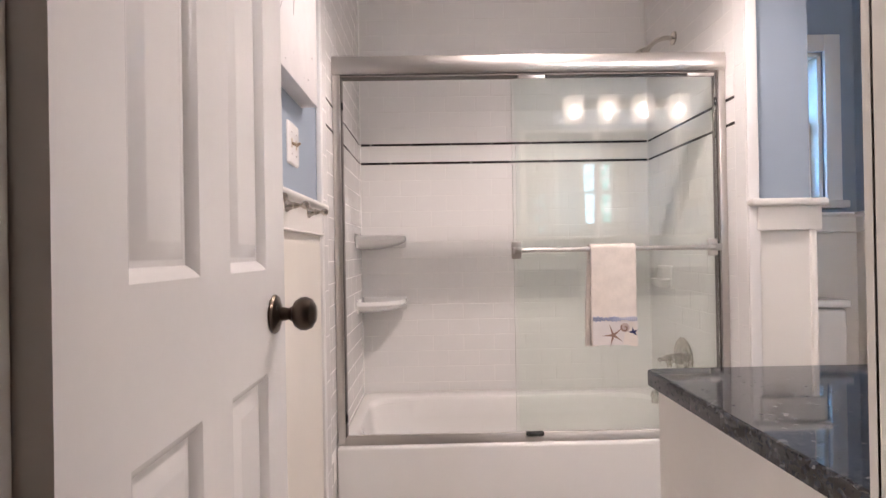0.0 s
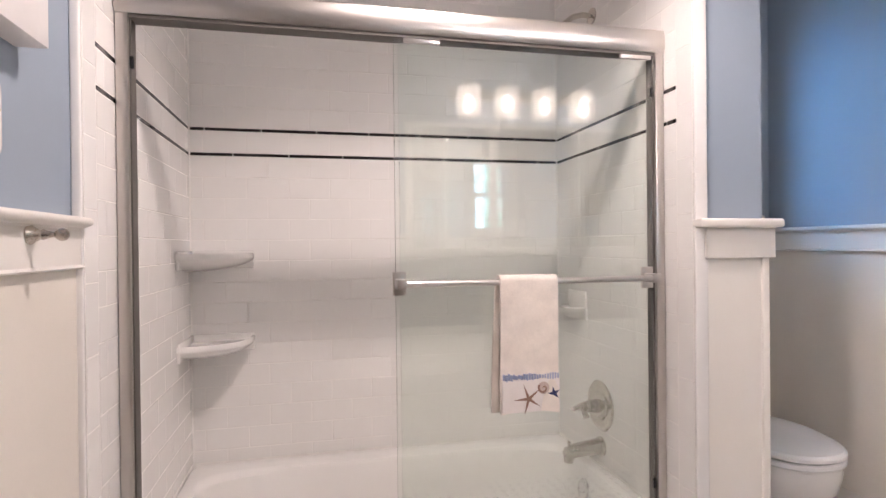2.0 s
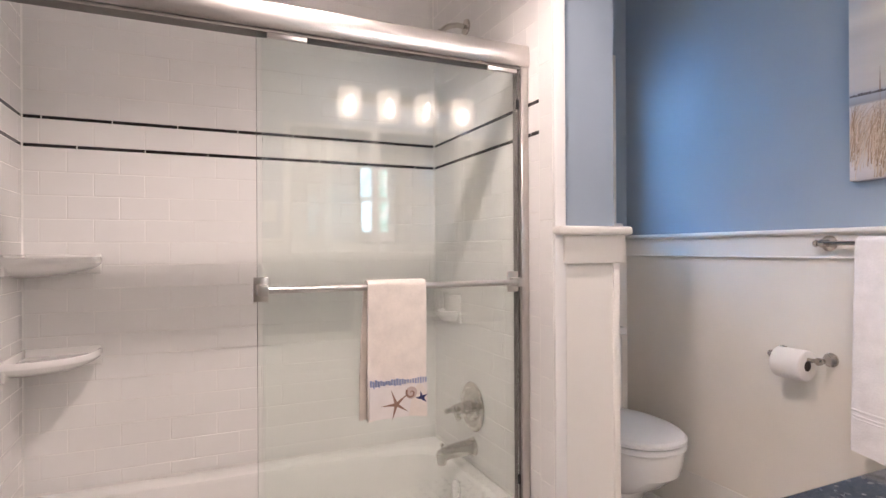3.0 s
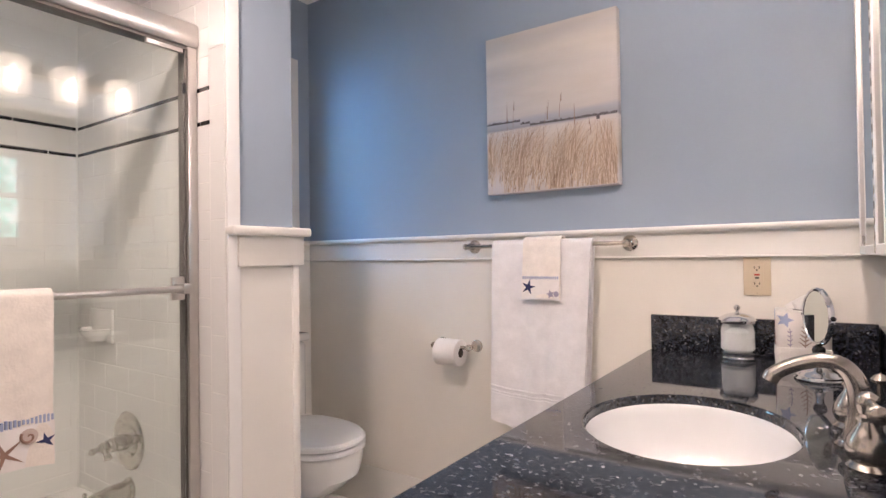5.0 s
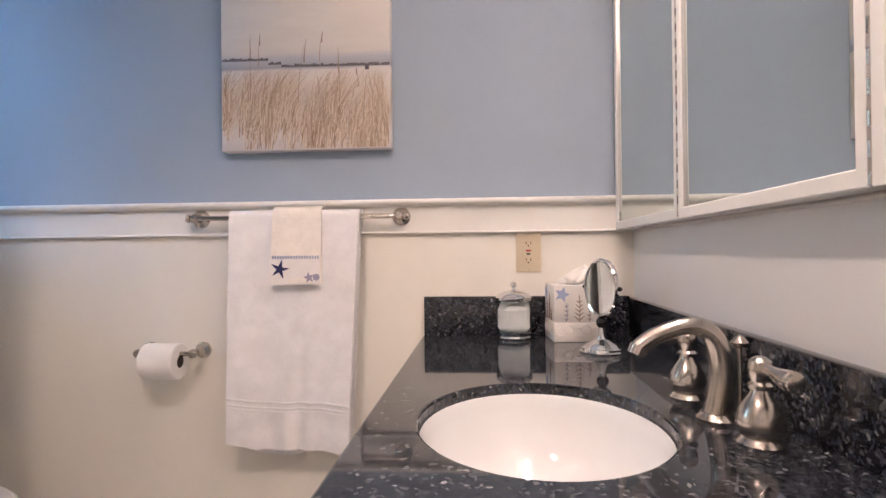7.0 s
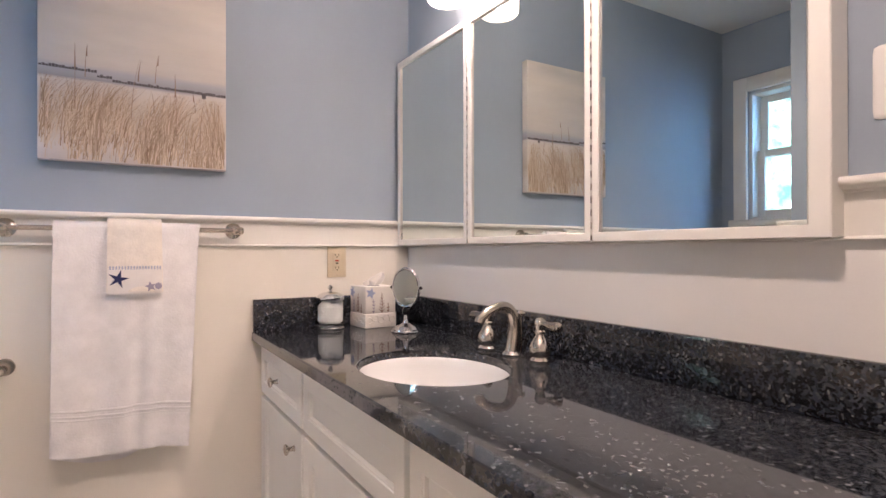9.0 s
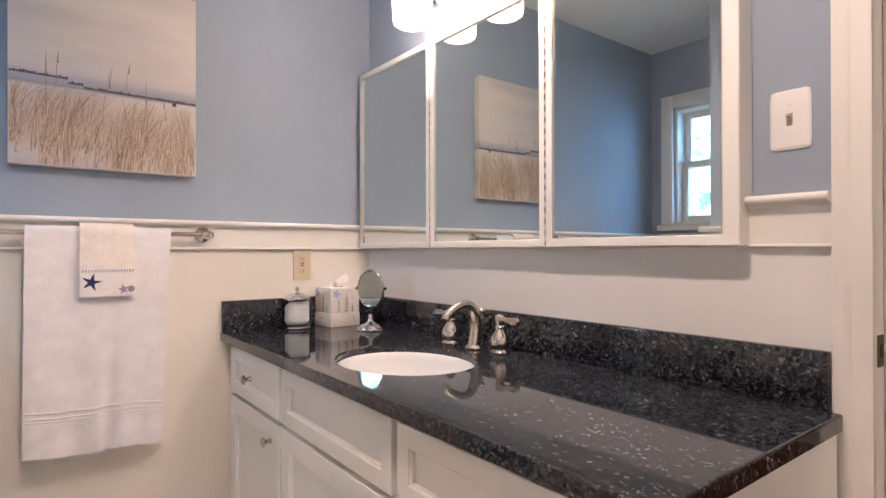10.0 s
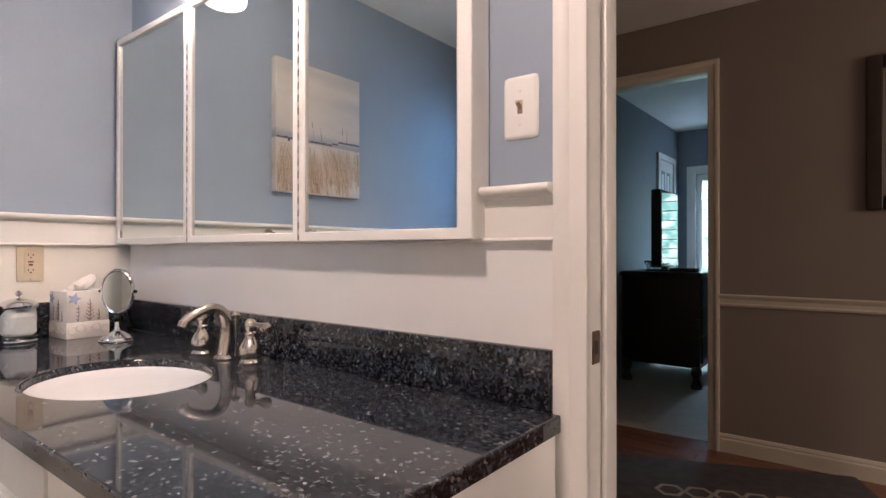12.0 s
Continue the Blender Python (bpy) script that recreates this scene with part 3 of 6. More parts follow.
# ---- the bathroom door ----
def panel_door(name, width, height, thick, rows, cols, material, at, rz, label):
    """A panelled door hinged at its origin, leaf along +x, its faces at y 0 and -thick; rows and cols: limits of the panels."""
    root = thing(name, at, label, "door", rz=rz)
    bm = bmesh.new()
    xs = sorted({0.0, width, *[c for pair in cols for c in pair]})
    zs = sorted({0.0, height, *[c for pair in rows for c in pair]})
    for a, b in zip(xs, xs[1:]):
        for lo, hi in zip(zs, zs[1:]):
            if (a, b) in cols and (lo, hi) in rows:
                continue
            rbox(bm, a, b, -thick, 0, lo, hi)
    bmesh.ops.remove_doubles(bm, verts=bm.verts[:], dist=0.0001)
    part("slab", bm, material, root, smooth=False)
    for lo, hi in rows:
        for a, b in cols:
            bm = bmesh.new()
            for side in (1, -1):
                y0 = 0.0 if side == 1 else -thick
                def loop(inset, depth):
                    y = y0 - side * depth
                    return [(a + inset, y, lo + inset), (b - inset, y, lo + inset), (b - inset, y, hi - inset), (a + inset, y, hi - inset)]
                rings(bm, [loop(0, 0.0), loop(0.004, 0.002), loop(0.010, 0.006), loop(0.014, 0.011), loop(0.020, 0.011), loop(0.022, 0.010), loop(0.038, 0.0035), loop(0.042, 0.0035)], close_first=False)
            part("panel", bm, material, root)
    return root


door = panel_door("door_1", 0.595, 2.02, 0.035, [(0.29, 0.863), (1.028, 1.60), (1.70, 1.88)], [(0.097, 0.245), (0.338, 0.490)], DOORW, (0.075, 0.543, 0.005), 90.0, "open white glossy six-panel bathroom door")
tagged(door, kind="structure")
# on this leaf x runs to the latch edge; the face towards the opening is at local y 0 turned to -x, so the knob stands on local -y
KNOB = [(0.0, 0.0), (0.031, 0.0), (0.033, 0.003), (0.030, 0.007), (0.022, 0.010), (0.012, 0.014), (0.010, 0.026), (0.013, 0.032), (0.022, 0.037), (0.0275, 0.046), (0.028, 0.055), (0.024, 0.064), (0.014, 0.070), (0.0, 0.071)]
for side, m in ((-1, pose(0.526, -0.035, 0.953, 90)), (1, pose(0.526, 0.0, 0.953, -90))):
    part("door_knob", lathe(bmesh.new(), KNOB, m, 28), BRONZE, door, "dark bronze round door knob")
for hz in (0.22, 1.75):
    part("hinge", sweep(bmesh.new(), [(-0.004, -0.037, hz), (-0.004, -0.037, hz + 0.09)], 0.006, 10), BRONZE, door, "dark bronze hinge knuckle")


# ---- tub and enclosure ----
def superloop(cx, cy, ax, ay, z, n, count=96):
    out = []
    for i in range(count):
        a = 2 * math.pi * i / count
        c, s = math.cos(a), math.sin(a)
        r = (abs(c) ** n + abs(s) ** n) ** (-1 / n)
        out.append((cx + ax * r * c, cy + ay * r * s, z))
    return out


tub = thing("bathtub", (0.742, 2.5365, 0), "white enamelled alcove bathtub with a plain apron", "bathtub")
tub.scale = (0.982, 1.0, 1.057)
L = lambda ax, ay, z, n, dx=0, dy=0: superloop(dx, dy, ax, ay, z, n)
bm = rings(bmesh.new(), [L(0.744, 0.385, 0.29, 60), L(0.744, 0.385, 0.322, 60), L(0.738, 0.379, 0.330, 60), L(0.702, 0.305, 0.331, 9, 0, 0.005), L(0.690, 0.290, 0.327, 7, 0, 0.005), L(0.682, 0.280, 0.315, 6, 0, 0.005), L(0.668, 0.266, 0.24, 5, 0, 0.005), L(0.615, 0.245, 0.12, 4.5, 0, 0.005), L(0.57, 0.215, 0.075, 4, 0, 0.005), L(0.45, 0.15, 0.065, 3, 0, 0.005), L(0.2, 0.06, 0.063, 2, 0, 0.005)], close_first=False)
part("basin", bm, TUBW, tub)
part("apron", block(-0.744, 0.744, -0.392, -0.35, 0.0, 0.331, r=0.010, seg=4), TUBW, tub)
part("overflow_plate", lathe(bmesh.new(), [(0, 0), (0.036, 0), (0.036, 0.004), (0.028, 0.008), (0.012, 0.009), (0, 0.012)], pose(0.668, 0.02, 0.258, 0, -80), 24), CHROME, tub, "round chrome overflow plate")
part("drain", lathe(bmesh.new(), [(0, 0), (0.03, 0), (0.03, 0.004), (0.02, 0.006), (0, 0.003)], pose(0.43, 0.02, 0.066), 20), CHROME, tub, "chrome drain")

enc = thing("shower_enclosure", (0, 2.2, 0.350), "sliding glass tub enclosure in a satin metal frame", "shower door")
hd = 1.786 - 0.350
bm = run_profile(bmesh.new(), [(-0.030, 0), (-0.030, 0.066), (-0.022, 0.071), (0.020, 0.071), (0.031, 0.064), (0.036, 0.046), (0.036, 0.012), (0.030, 0.0)], Matrix.Translation((TILE_L + 0.002, 0, hd - 0.071)) @ FACE_NORTH_WALL, TILE_R - TILE_L - 0.004)
part("header", bm, SATIN, enc)
# solid strip whose dark colour is the slot's shade
part("header_seal", block(TILE_L + 0.03, TILE_R - 0.03, -0.026, 0.022, hd - 0.080, hd - 0.0708), SEALBLK, enc, "dark strip for the shaded slot under the header")
for x0, x1 in ((TILE_L + 0.002, TILE_L + 0.030), (TILE_R - 0.030, TILE_R - 0.002)):
    part("side_jamb", block(x0, x1, -0.030, 0.026, 0.0, hd - 0.071, r=0.003), SATIN, enc)
    xs = (x1 - 0.001, x1 + 0.004) if x0 < 1 else (x0 - 0.004, x0 + 0.001)
    part("jamb_seal", block(*xs, -0.020, 0.016, 0.026, hd - 0.08), SEALBLK, enc, "dark gasket in the jamb")
    for bz in (hd - 0.2, 0.08):
        part("bumper", block(*((x1, x1 + 0.009) if x0 < 1 else (x0 - 0.009, x0)), -0.022, -0.010, bz, bz + 0.03, r=0.003), BLACK, enc, "small black rubber bumper")
bm = run_profile(bmesh.new(), [(-0.028, 0), (-0.028, 0.018), (-0.020, 0.022), (0.006, 0.022), (0.012, 0.030), (0.018, 0.030), (0.030, 0.008), (0.032, 0)], Matrix.Translation((TILE_L + 0.002, 0, 0.0)) @ FACE_NORTH_WALL, TILE_R - TILE_L - 0.004)
part("sill_track", bm, SATIN, enc)
part("guide", block(0.706, 0.771, -0.040, -0.020, 0.022, 0.036, r=0.002), BLACK, enc, "black plastic door guide")
outer = part("sliding_panel", block(0.673, 1.438, -0.020, -0.014, 0.034, hd - 0.075, r=0.001, seg=1), SHOWERGLASS, enc, "clear greenish sliding glass panel")
inner = part("sliding_panel", block(0.690, 1.443, 0.008, 0.014, 0.034, hd - 0.075, r=0.001, seg=1), SHOWERGLASS, enc, "clear greenish sliding glass panel")
outer.visible_shadow = inner.visible_shadow = False
for hx in (0.75, 1.385):
    part("hanger", block(hx - 0.05, hx + 0.05, -0.024, -0.011, hd - 0.092, hd - 0.07, r=0.002), SATIN, enc)
bz = 1.056 - 0.350
part("towel_rail", sweep(bmesh.new(), [(0.682, -0.068, bz), (1.416, -0.068, bz)], 0.0085, 16), SATIN, outer, "satin metal towel rail")
for bx in (0.682, 1.414):
    part("rail_bracket", rbox(rbox(bmesh.new(), bx - 0.018, bx + 0.018, -0.030, -0.020, bz - 0.031, bz + 0.031, r=0.002), bx - 0.013, bx + 0.013, -0.078, -0.029, bz - 0.013, bz + 0.013, r=0.003), SATIN, outer, "square satin metal bracket")


def corner_shelf(z):
    s = thing("corner_shelf", (TILE_L, TILE_BACK, z), "white ceramic corner shelf on the tiled wall", "shelf", "corner shelves in the tub alcove")
    pts = [(0.002, -0.002)] + [(0.002 + 0.224 * math.cos(a) ** 0.75, -0.002 - 0.224 * math.sin(a) ** 0.75) for a in (math.pi / 2 * i / 18 for i in range(19))]
    # a dished top with a rounded lip, tapering underneath towards the corner
    prof = ((0.30, -0.016), (0.88, -0.015), (0.93, -0.009), (0.955, -0.001), (0.985, 0.001), (1.0, -0.006), (1.0, -0.018), (0.97, -0.028), (0.86, -0.042), (0.62, -0.056), (0.30, -0.066))
    part("tray", rings(bmesh.new(), [[(x * f, y * f, h) for x, y in pts] for f, h in prof]), PORC, s)
    part("back_lip", block(0.001, 0.224, -0.012, -0.001, -0.055, 0.010, r=0.004), PORC, s)
    part("back_lip", block(0.001, 0.012, -0.224, -0.013, -0.055, 0.010, r=0.004), PORC, s)
    return s


corner_shelf(1.135)
corner_shelf(0.825)

dish = thing("soap_dish", (TILE_R, 2.735, 0.918), "white ceramic soap dish set into the tiles", "soap dish")
part("plate", block(-0.010, 0.0, -0.075, 0.075, -0.055, 0.055, r=0.004), PORC, dish)
bm = bmesh.new()
lathe(bm, [(0.001, -0.042), (0.045, -0.038), (0.066, -0.010), (0.070, 0.0), (0.062, 0.002), (0.046, -0.026), (0.001, -0.030)], Matrix.Translation((-0.012, 0, -0.008)), 28, sx=0.85)
part("bowl", bm, PORC, dish)

valve = thing("shower_valve", (TILE_R, 2.563, 0.567), "brushed nickel shower valve with a lever handle", "faucet")
R = pose(0, 0, 0, 0, -90)
part("escutcheon", lathe(bmesh.new(), [(0, 0), (0.088, 0), (0.091, 0.004), (0.086, 0.010), (0.074, 0.012), (0.068, 0.007), (0.052, 0.006), (0.046, 0.013), (0.035, 0.016), (0, 0.016)], R, 44), POLNICKEL, valve)
part("hub", lathe(bmesh.new(), [(0, 0.012), (0.026, 0.012), (0.024, 0.03), (0.020, 0.045), (0.022, 0.050), (0.020, 0.062), (0.010, 0.07), (0, 0.071)], R, 24), POLNICKEL, valve)
part("cap", lathe(bmesh.new(), [(0, 0.068), (0.016, 0.068), (0.018, 0.074), (0.014, 0.080), (0.015, 0.086), (0.010, 0.093), (0, 0.095)], R, 20), POLNICKEL, valve)
part("lever", sweep(bmesh.new(), [(-0.078, 0.002, 0.0), (-0.082, -0.018, -0.006), (-0.085, -0.038, -0.014), (-0.087, -0.050, -0.019), (-0.088, -0.056, -0.021)], [0.009, 0.007, 0.009, 0.012, 0.005], 14), POLNICKEL, valve)
part("lever", sweep(bmesh.new(), [(-0.078, 0.0, 0.0), (-0.096, 0.004, -0.004), (-0.108, 0.006, -0.008), (-0.116, 0.007, -0.010)], [0.009, 0.008, 0.011, 0.005], 14), POLNICKEL, valve)
spout = thing("tub_spout", (TILE_R, 2.563, 0.418), "brushed nickel tub spout on the tiled wall", "spout")
part("flange", lathe(bmesh.new(), [(0, 0), (0.034, 0), (0.034, 0.006), (0.030, 0.012), (0, 0.012)], R, 24), POLNICKEL, spout)
part("barrel", sweep(bmesh.new(), [(-0.008, 0, 0.0), (-0.06, 0, -0.002), (-0.11, 0, -0.008), (-0.135, 0, -0.014), (-0.148, 0, -0.020)], [0.028, 0.027, 0.024, 0.022, 0.012], 18), POLNICKEL, spout)
part("outlet", lathe(bmesh.new(), [(0.0, 0.0), (0.017, 0.0), (0.018, 0.022), (0.0, 0.024)], Matrix.Translation((-0.131, 0, -0.045)), 18), POLNICKEL, spout)
part("diverter", lathe(bmesh.new(), [(0, 0), (0.004, 0), (0.004, 0.016), (0.007, 0.019), (0.005, 0.025), (0, 0.026)], Matrix.Translation((-0.13, 0, 0.004)), 12), POLNICKEL, spout)
head = thing("shower", (TILE_R, 2.60, 2.0), "nickel shower arm and head above the enclosure", "shower head")
part("flange", lathe(bmesh.new(), [(0, 0), (0.030, 0), (0.029, 0.006), (0.012, 0.014), (0, 0.014)], R, 24), POLNICKEL, head)
part("arm", sweep(bmesh.new(), [(-0.01, 0, 0), (-0.04, 0, 0.002), (-0.08, 0, -0.01), (-0.115, 0, -0.04)], 0.010, 12), POLNICKEL, head)
part("head", lathe(bmesh.new(), [(0, 0), (0.011, 0.0), (0.013, 0.02), (0.030, 0.05), (0.034, 0.062), (0.031, 0.066), (0, 0.064)], pose(-0.108, 0, -0.032, 0, -140), 24), POLNICKEL, head)


# ---- towels ----
def drape(bm, y0, y1, prof, thick, wave, cols=40, s_range=None):
    """Cloth hung over a rail that runs along the first axis: prof is (out, up) from the back hem over the rail to the front hem."""
    n = len(prof)
    nrm = []
    for i in range(n):
        a, b = Vector(prof[max(i - 1, 0)]), Vector(prof[min(i + 1, n - 1)])
        d = (b - a).normalized()
        nrm.append(Vector((-d.y, d.x)))
    loops = []
    for j in range(cols + 1):
        u = j / cols
        y = y0 + (y1 - y0) * u
        out = []
        for k, sgn in ((range(n), 1), (range(n - 1, -1, -1), 0)):
            for i in k:
                p = Vector(prof[i]) + nrm[i] * (thick * sgn)
                w = wave(u, i / (n - 1), y)
                out.append((y + w[2], p.x + w[0], p.y + w[1]))
        loops.append(out)
    return rings(bm, loops)


def hang_profile(rail_r, front, back, gap=0.0, n=14):
    """Back hem up, over the rail, down to the front hem; front is on +out."""
    r = rail_r
    pts = [(-r - gap * (1 - i / n), -back * (1 - i / n)) for i in range(n)]
    pts += [(-r * math.cos(a), r * math.sin(a)) for a in (math.pi * i / 8 for i in range(9))]
    pts += [(r + gap * ((i + 1) / n), -front * ((i + 1) / n)) for i in range(n)]
    return pts


# local axes of a hung towel: x along the rail, y out from the wall or glass, z up
def hung(name, label, m, width, rail_r, front, back, thick, wave, material, cat="towel", gap=0.0):
    t = new(name)
    t.matrix_basis = m
    tagged(t, label, cat)
    part("cloth", drape(bmesh.new(), -width / 2, width / 2, hang_profile(rail_r, front, back, gap), thick, wave), material, t)
    return t


def wave_hand(u, s, y):
    k = abs(s - 0.5) * 2
    return (0.005 * k * math.sin(5.0 * u + 1.0), 0.010 * k * math.sin(3.0 * u + (0 if s > 0.5 else 1.6)), (0.014 * k if s < 0.5 else 0.0) + 0.004 * k * math.sin(9 * s))


ht = hung("hand_towel", "cream hand towel with a seashell border on the shower rail", pose(1.022, 2.132, 1.056, 0, 0, 180), 0.162, 0.010, 0.352, 0.345, 0.009, wave_hand, CREAMTERRY, gap=0.006)


def decal(parent, name, outline, x, z, out, material, label="", depth=0.0016):
    """A thin printed or woven figure lying on the cloth's front; x along the rail, z up."""
    m = Matrix(((1, 0, 0, x), (0, 0, 1, out), (0, 1, 0, z), (0, 0, 0, 1)))
    return part(name, prism(bmesh.new(), outline, m, depth), material, parent, label, smooth=False)


def rect(w, h):
    return [(-w / 2, -h / 2), (w / 2, -h / 2), (w / 2, h / 2), (-w / 2, h / 2)]


decal(ht, "border_band", rect(0.161, 0.085), 0.0, -0.302, 0.0195, BAND, "white woven band with shell prints", 0.008)
for i in range(22):
    decal(ht, "border_stripe", rect(0.0040, 0.013 + 0.004 * math.sin(7.0 * i)), -0.076 + i * 0.00724, -0.252 + 0.002 * math.sin(3.1 * i), 0.0195, PALEBLUE, "pale blue stitched stripe", 0.009)
decal(ht, "starfish", star(0.042, 0.16, 5, 0.35), 0.008, -0.310, 0.0271, BROWNP, "brown printed starfish")
bm = bmesh.new()
spiral = [(-0.034 + 0.0022 * a * math.cos(a), -0.283 + 0.0022 * a * math.sin(a)) for a in (0.6 + 0.35 * i for i in range(19))]
sweep(bm, [(x, 0.0292, z) for x, z in spiral], [0.0012 + 0.0001 * i for i in range(19)], 6)
part("shell", bm, BROWNP, ht, "brown printed spiral shell")
decal(ht, "shell_print", [(0.0165 * math.cos(a), 0.0165 * math.sin(a)) for a in (0.42 * i for i in range(15))], -0.034, -0.283, 0.0272, SHELLP, "beige printed shell")
decal(ht, "blue_star", star(0.019, 0.36, 5, 0.2), -0.064, -0.300, 0.0271, NAVY, "navy printed starfish")

rail = thing("towel_bar", (EX, 1.590, 1.168), "brushed nickel towel bar on the wainscot frieze", "towel bar")
part("bar", sweep(bmesh.new(), [(-0.058, -0.322, 0), (-0.058, 0.322, 0)], 0.0075, 14), NICKEL, rail)
for ey in (-0.305, 0.305):
    part("post", lathe(bmesh.new(), [(0, 0.014), (0.027, 0.014), (0.027, 0.020), (0.020, 0.025), (0.012, 0.030), (0.010, 0.045), (0.013, 0.052), (0.014, 0.060), (0.010, 0.068), (0, 0.07)], pose(0, ey, 0, 0, -90), 22), NICKEL, rail)
    part("finial", lathe(bmesh.new(), [(0, 0), (0.010, 0.001), (0.013, 0.007), (0.010, 0.013), (0, 0.014)], pose(-0.058, ey + math.copysign(0.012, ey), 0, -90 if ey > 0 else 90), 16), NICKEL, rail)


def wave_bath(u, s, y):
    k = max(0.0, abs(s - 0.5) * 2 - 0.1)
    f = 0.005 * math.sin(14 * u + 2 * s) + 0.006 * math.sin(6.3 * u + 0.6) + 0.0013 * math.sin(29 * u + 5 * s)
    f -= 0.010 * math.exp(-((u - 0.40) / 0.06) ** 2) * (0.4 + s)
    hem = (0.026 * u - 0.012 + 0.007 * math.sin(7 * u) if s > 0.5 else -0.006 - 0.036 * math.exp(-((u - 0.62) / 0.28) ** 4)) * k
    return (1.25 * k * f, hem, 0.005 * k * math.sin(3 * u + 1) + k * (0.012 + 0.026 * (1 - u)))


bt = hung("bath_towel", "white terry bath towel folded over the towel bar", pose(EX - 0.058, 1.587, 1.168, 0, 0, 90), 0.386, 0.010, 0.665, 0.665, 0.011, wave_bath, TERRY, gap=0.016)
bm = bmesh.new()
for bz_, bh in ((-0.532, 0.004), (-0.548, 0.003), (-0.558, 0.002)):
    pts = []
    for i in range(33):
        u = i / 32
        w = wave_bath(u, 0.92, 0)
        pts.append((-0.19 + 0.38 * u + w[2], 0.0342 + w[0], bz_ + w[1] * 0.9))
    sweep(bm, pts, bh, 6)
part("woven_band", bm, TERRY, bt, "flat woven band near the hem")


def wave_small(u, s, y):
    k = abs(s - 0.5) * 2
    return (0.003 * k * math.sin(4 * u), 0.004 * k * math.sin(3 * u), 0.006 * k * (u - 0.5))


st = hung("fingertip_towel", "cream fingertip towel with navy starfish over the bath towel", pose(EX - 0.058, 1.577, 1.171, 0, 0, 90), 0.142, 0.0245, 0.195, 0.18, 0.005, wave_small, CREAMTERRY, gap=0.017)
decal(st, "border_band", rect(0.143, 0.074), 0.0, -0.160, 0.0430, BAND, "white woven band with star prints", 0.005)
for i in range(18):
    decal(st, "border_stripe", rect(0.003, 0.010), -0.066 + i * 0.0077, -0.120, 0.0430, PALEBLUE, "pale blue stitched stripe", 0.005)
decal(st, "navy_star", star(0.029, 0.32, 5, -0.25), 0.044, -0.153, 0.0475, NAVY, "navy printed starfish")
decal(st, "grey_star", star(0.016, 0.45, 5, 0.2), -0.040, -0.177, 0.0475, GREYP, "grey printed star")
decal(st, "grey_shell", star(0.011, 0.8, 8, 0.0), -0.061, -0.176, 0.0475, GREYP, "grey printed shell")

tp = thing("toilet_paper_holder", (EX, 1.980, 0.772), "brushed nickel toilet paper holder on the wall", "paper holder")
for ey in (-0.083, 0.083):
    part("post", lathe(bmesh.new(), [(0, 0.008), (0.025, 0.008), (0.024, 0.014), (0.014, 0.022), (0.009, 0.034), (0.010, 0.06), (0.013, 0.068), (0.013, 0.078), (0.008, 0.085), (0, 0.086)], pose(0, ey, 0, 0, -90), 20), NICKEL, tp)
part("roller", sweep(bmesh.new(), [(-0.074, -0.08, 0), (-0.074, 0.08, 0)], 0.007, 12), NICKEL, tp)
roll = thing("toilet_roll", (EX - 0.074, 1.985, 0.750), "white toilet paper roll on the holder", "toilet roll")
bm = bmesh.new()
AX = pose(0, 0, 0, 90)
loops = []
for r, z in ((0.0185, -0.052), (0.0185, 0.052), (0.050, 0.052), (0.0525, 0.049), (0.0525, -0.049), (0.050, -0.052)):
    loops.append([AX @ Vector((r * math.cos(2 * math.pi * i / 32), r * math.sin(2 * math.pi * i / 32), z)) for i in range(32)])
part("paper", rings(bm, loops + [loops[0]], False, False), PAPER, roll)
# closed plug; the hollow's shade is in its dark colour
part("core", lathe(bmesh.new(), [(0.018, -0.051), (0.018, 0.051)], AX, 24), CARD, roll, "solid dark plug for the shaded hollow of the core")


# ---- the toilet ----
toilet = thing("toilet", (2.085, NY - 0.003, 0), "white two-piece toilet with a closed lid", "toilet")
toilet.scale = (1.0, 1.0, 1.035)


def egg(w, front, back, z, yc, count=48, n=2.3):
    """A plan outline, rounder to the front (-y)."""
    out = []
    for i in range(count):
        a = 2 * math.pi * i / count
        c, s = math.cos(a), math.sin(a)
        r = (abs(c) ** n + abs(s) ** n) ** (-1 / n)
        out.append((w * r * c, yc + (front if s < 0 else back) * r * s, z))
    return out


bm = rings(bmesh.new(), [egg(0.112, 0.17, 0.24, 0.0, -0.33), egg(0.108, 0.165, 0.24, 0.05, -0.33), egg(0.100, 0.15, 0.24, 0.13, -0.33), egg(0.112, 0.17, 0.24, 0.19, -0.345), egg(0.150, 0.225, 0.24, 0.235, -0.375), egg(0.172, 0.262, 0.22, 0.28, -0.395), egg(0.178, 0.272, 0.20, 0.325, -0.40), egg(0.180, 0.275, 0.20, 0.358, -0.40), egg(0.176, 0.271, 0.196, 0.366, -0.40)])
bowl_ = part("bowl", bm, PORC, toilet)
seat_ = part("seat", rings(bmesh.new(), [egg(0.180, 0.275, 0.195, 0.369, -0.405), egg(0.186, 0.281, 0.20, 0.373, -0.405), egg(0.186, 0.281, 0.20, 0.384, -0.405), egg(0.181, 0.276, 0.196, 0.389, -0.405)]), SEATW, toilet)
lid_ = part("lid", rings(bmesh.new(), [egg(0.178, 0.272, 0.20, 0.3915, -0.405), egg(0.187, 0.282, 0.205, 0.395, -0.405), egg(0.187, 0.282, 0.205, 0.404, -0.405), egg(0.178, 0.272, 0.20, 0.413, -0.405), egg(0.14, 0.23, 0.165, 0.420, -0.405), egg(0.06, 0.12, 0.08, 0.424, -0.405)]), SEATW, toilet)
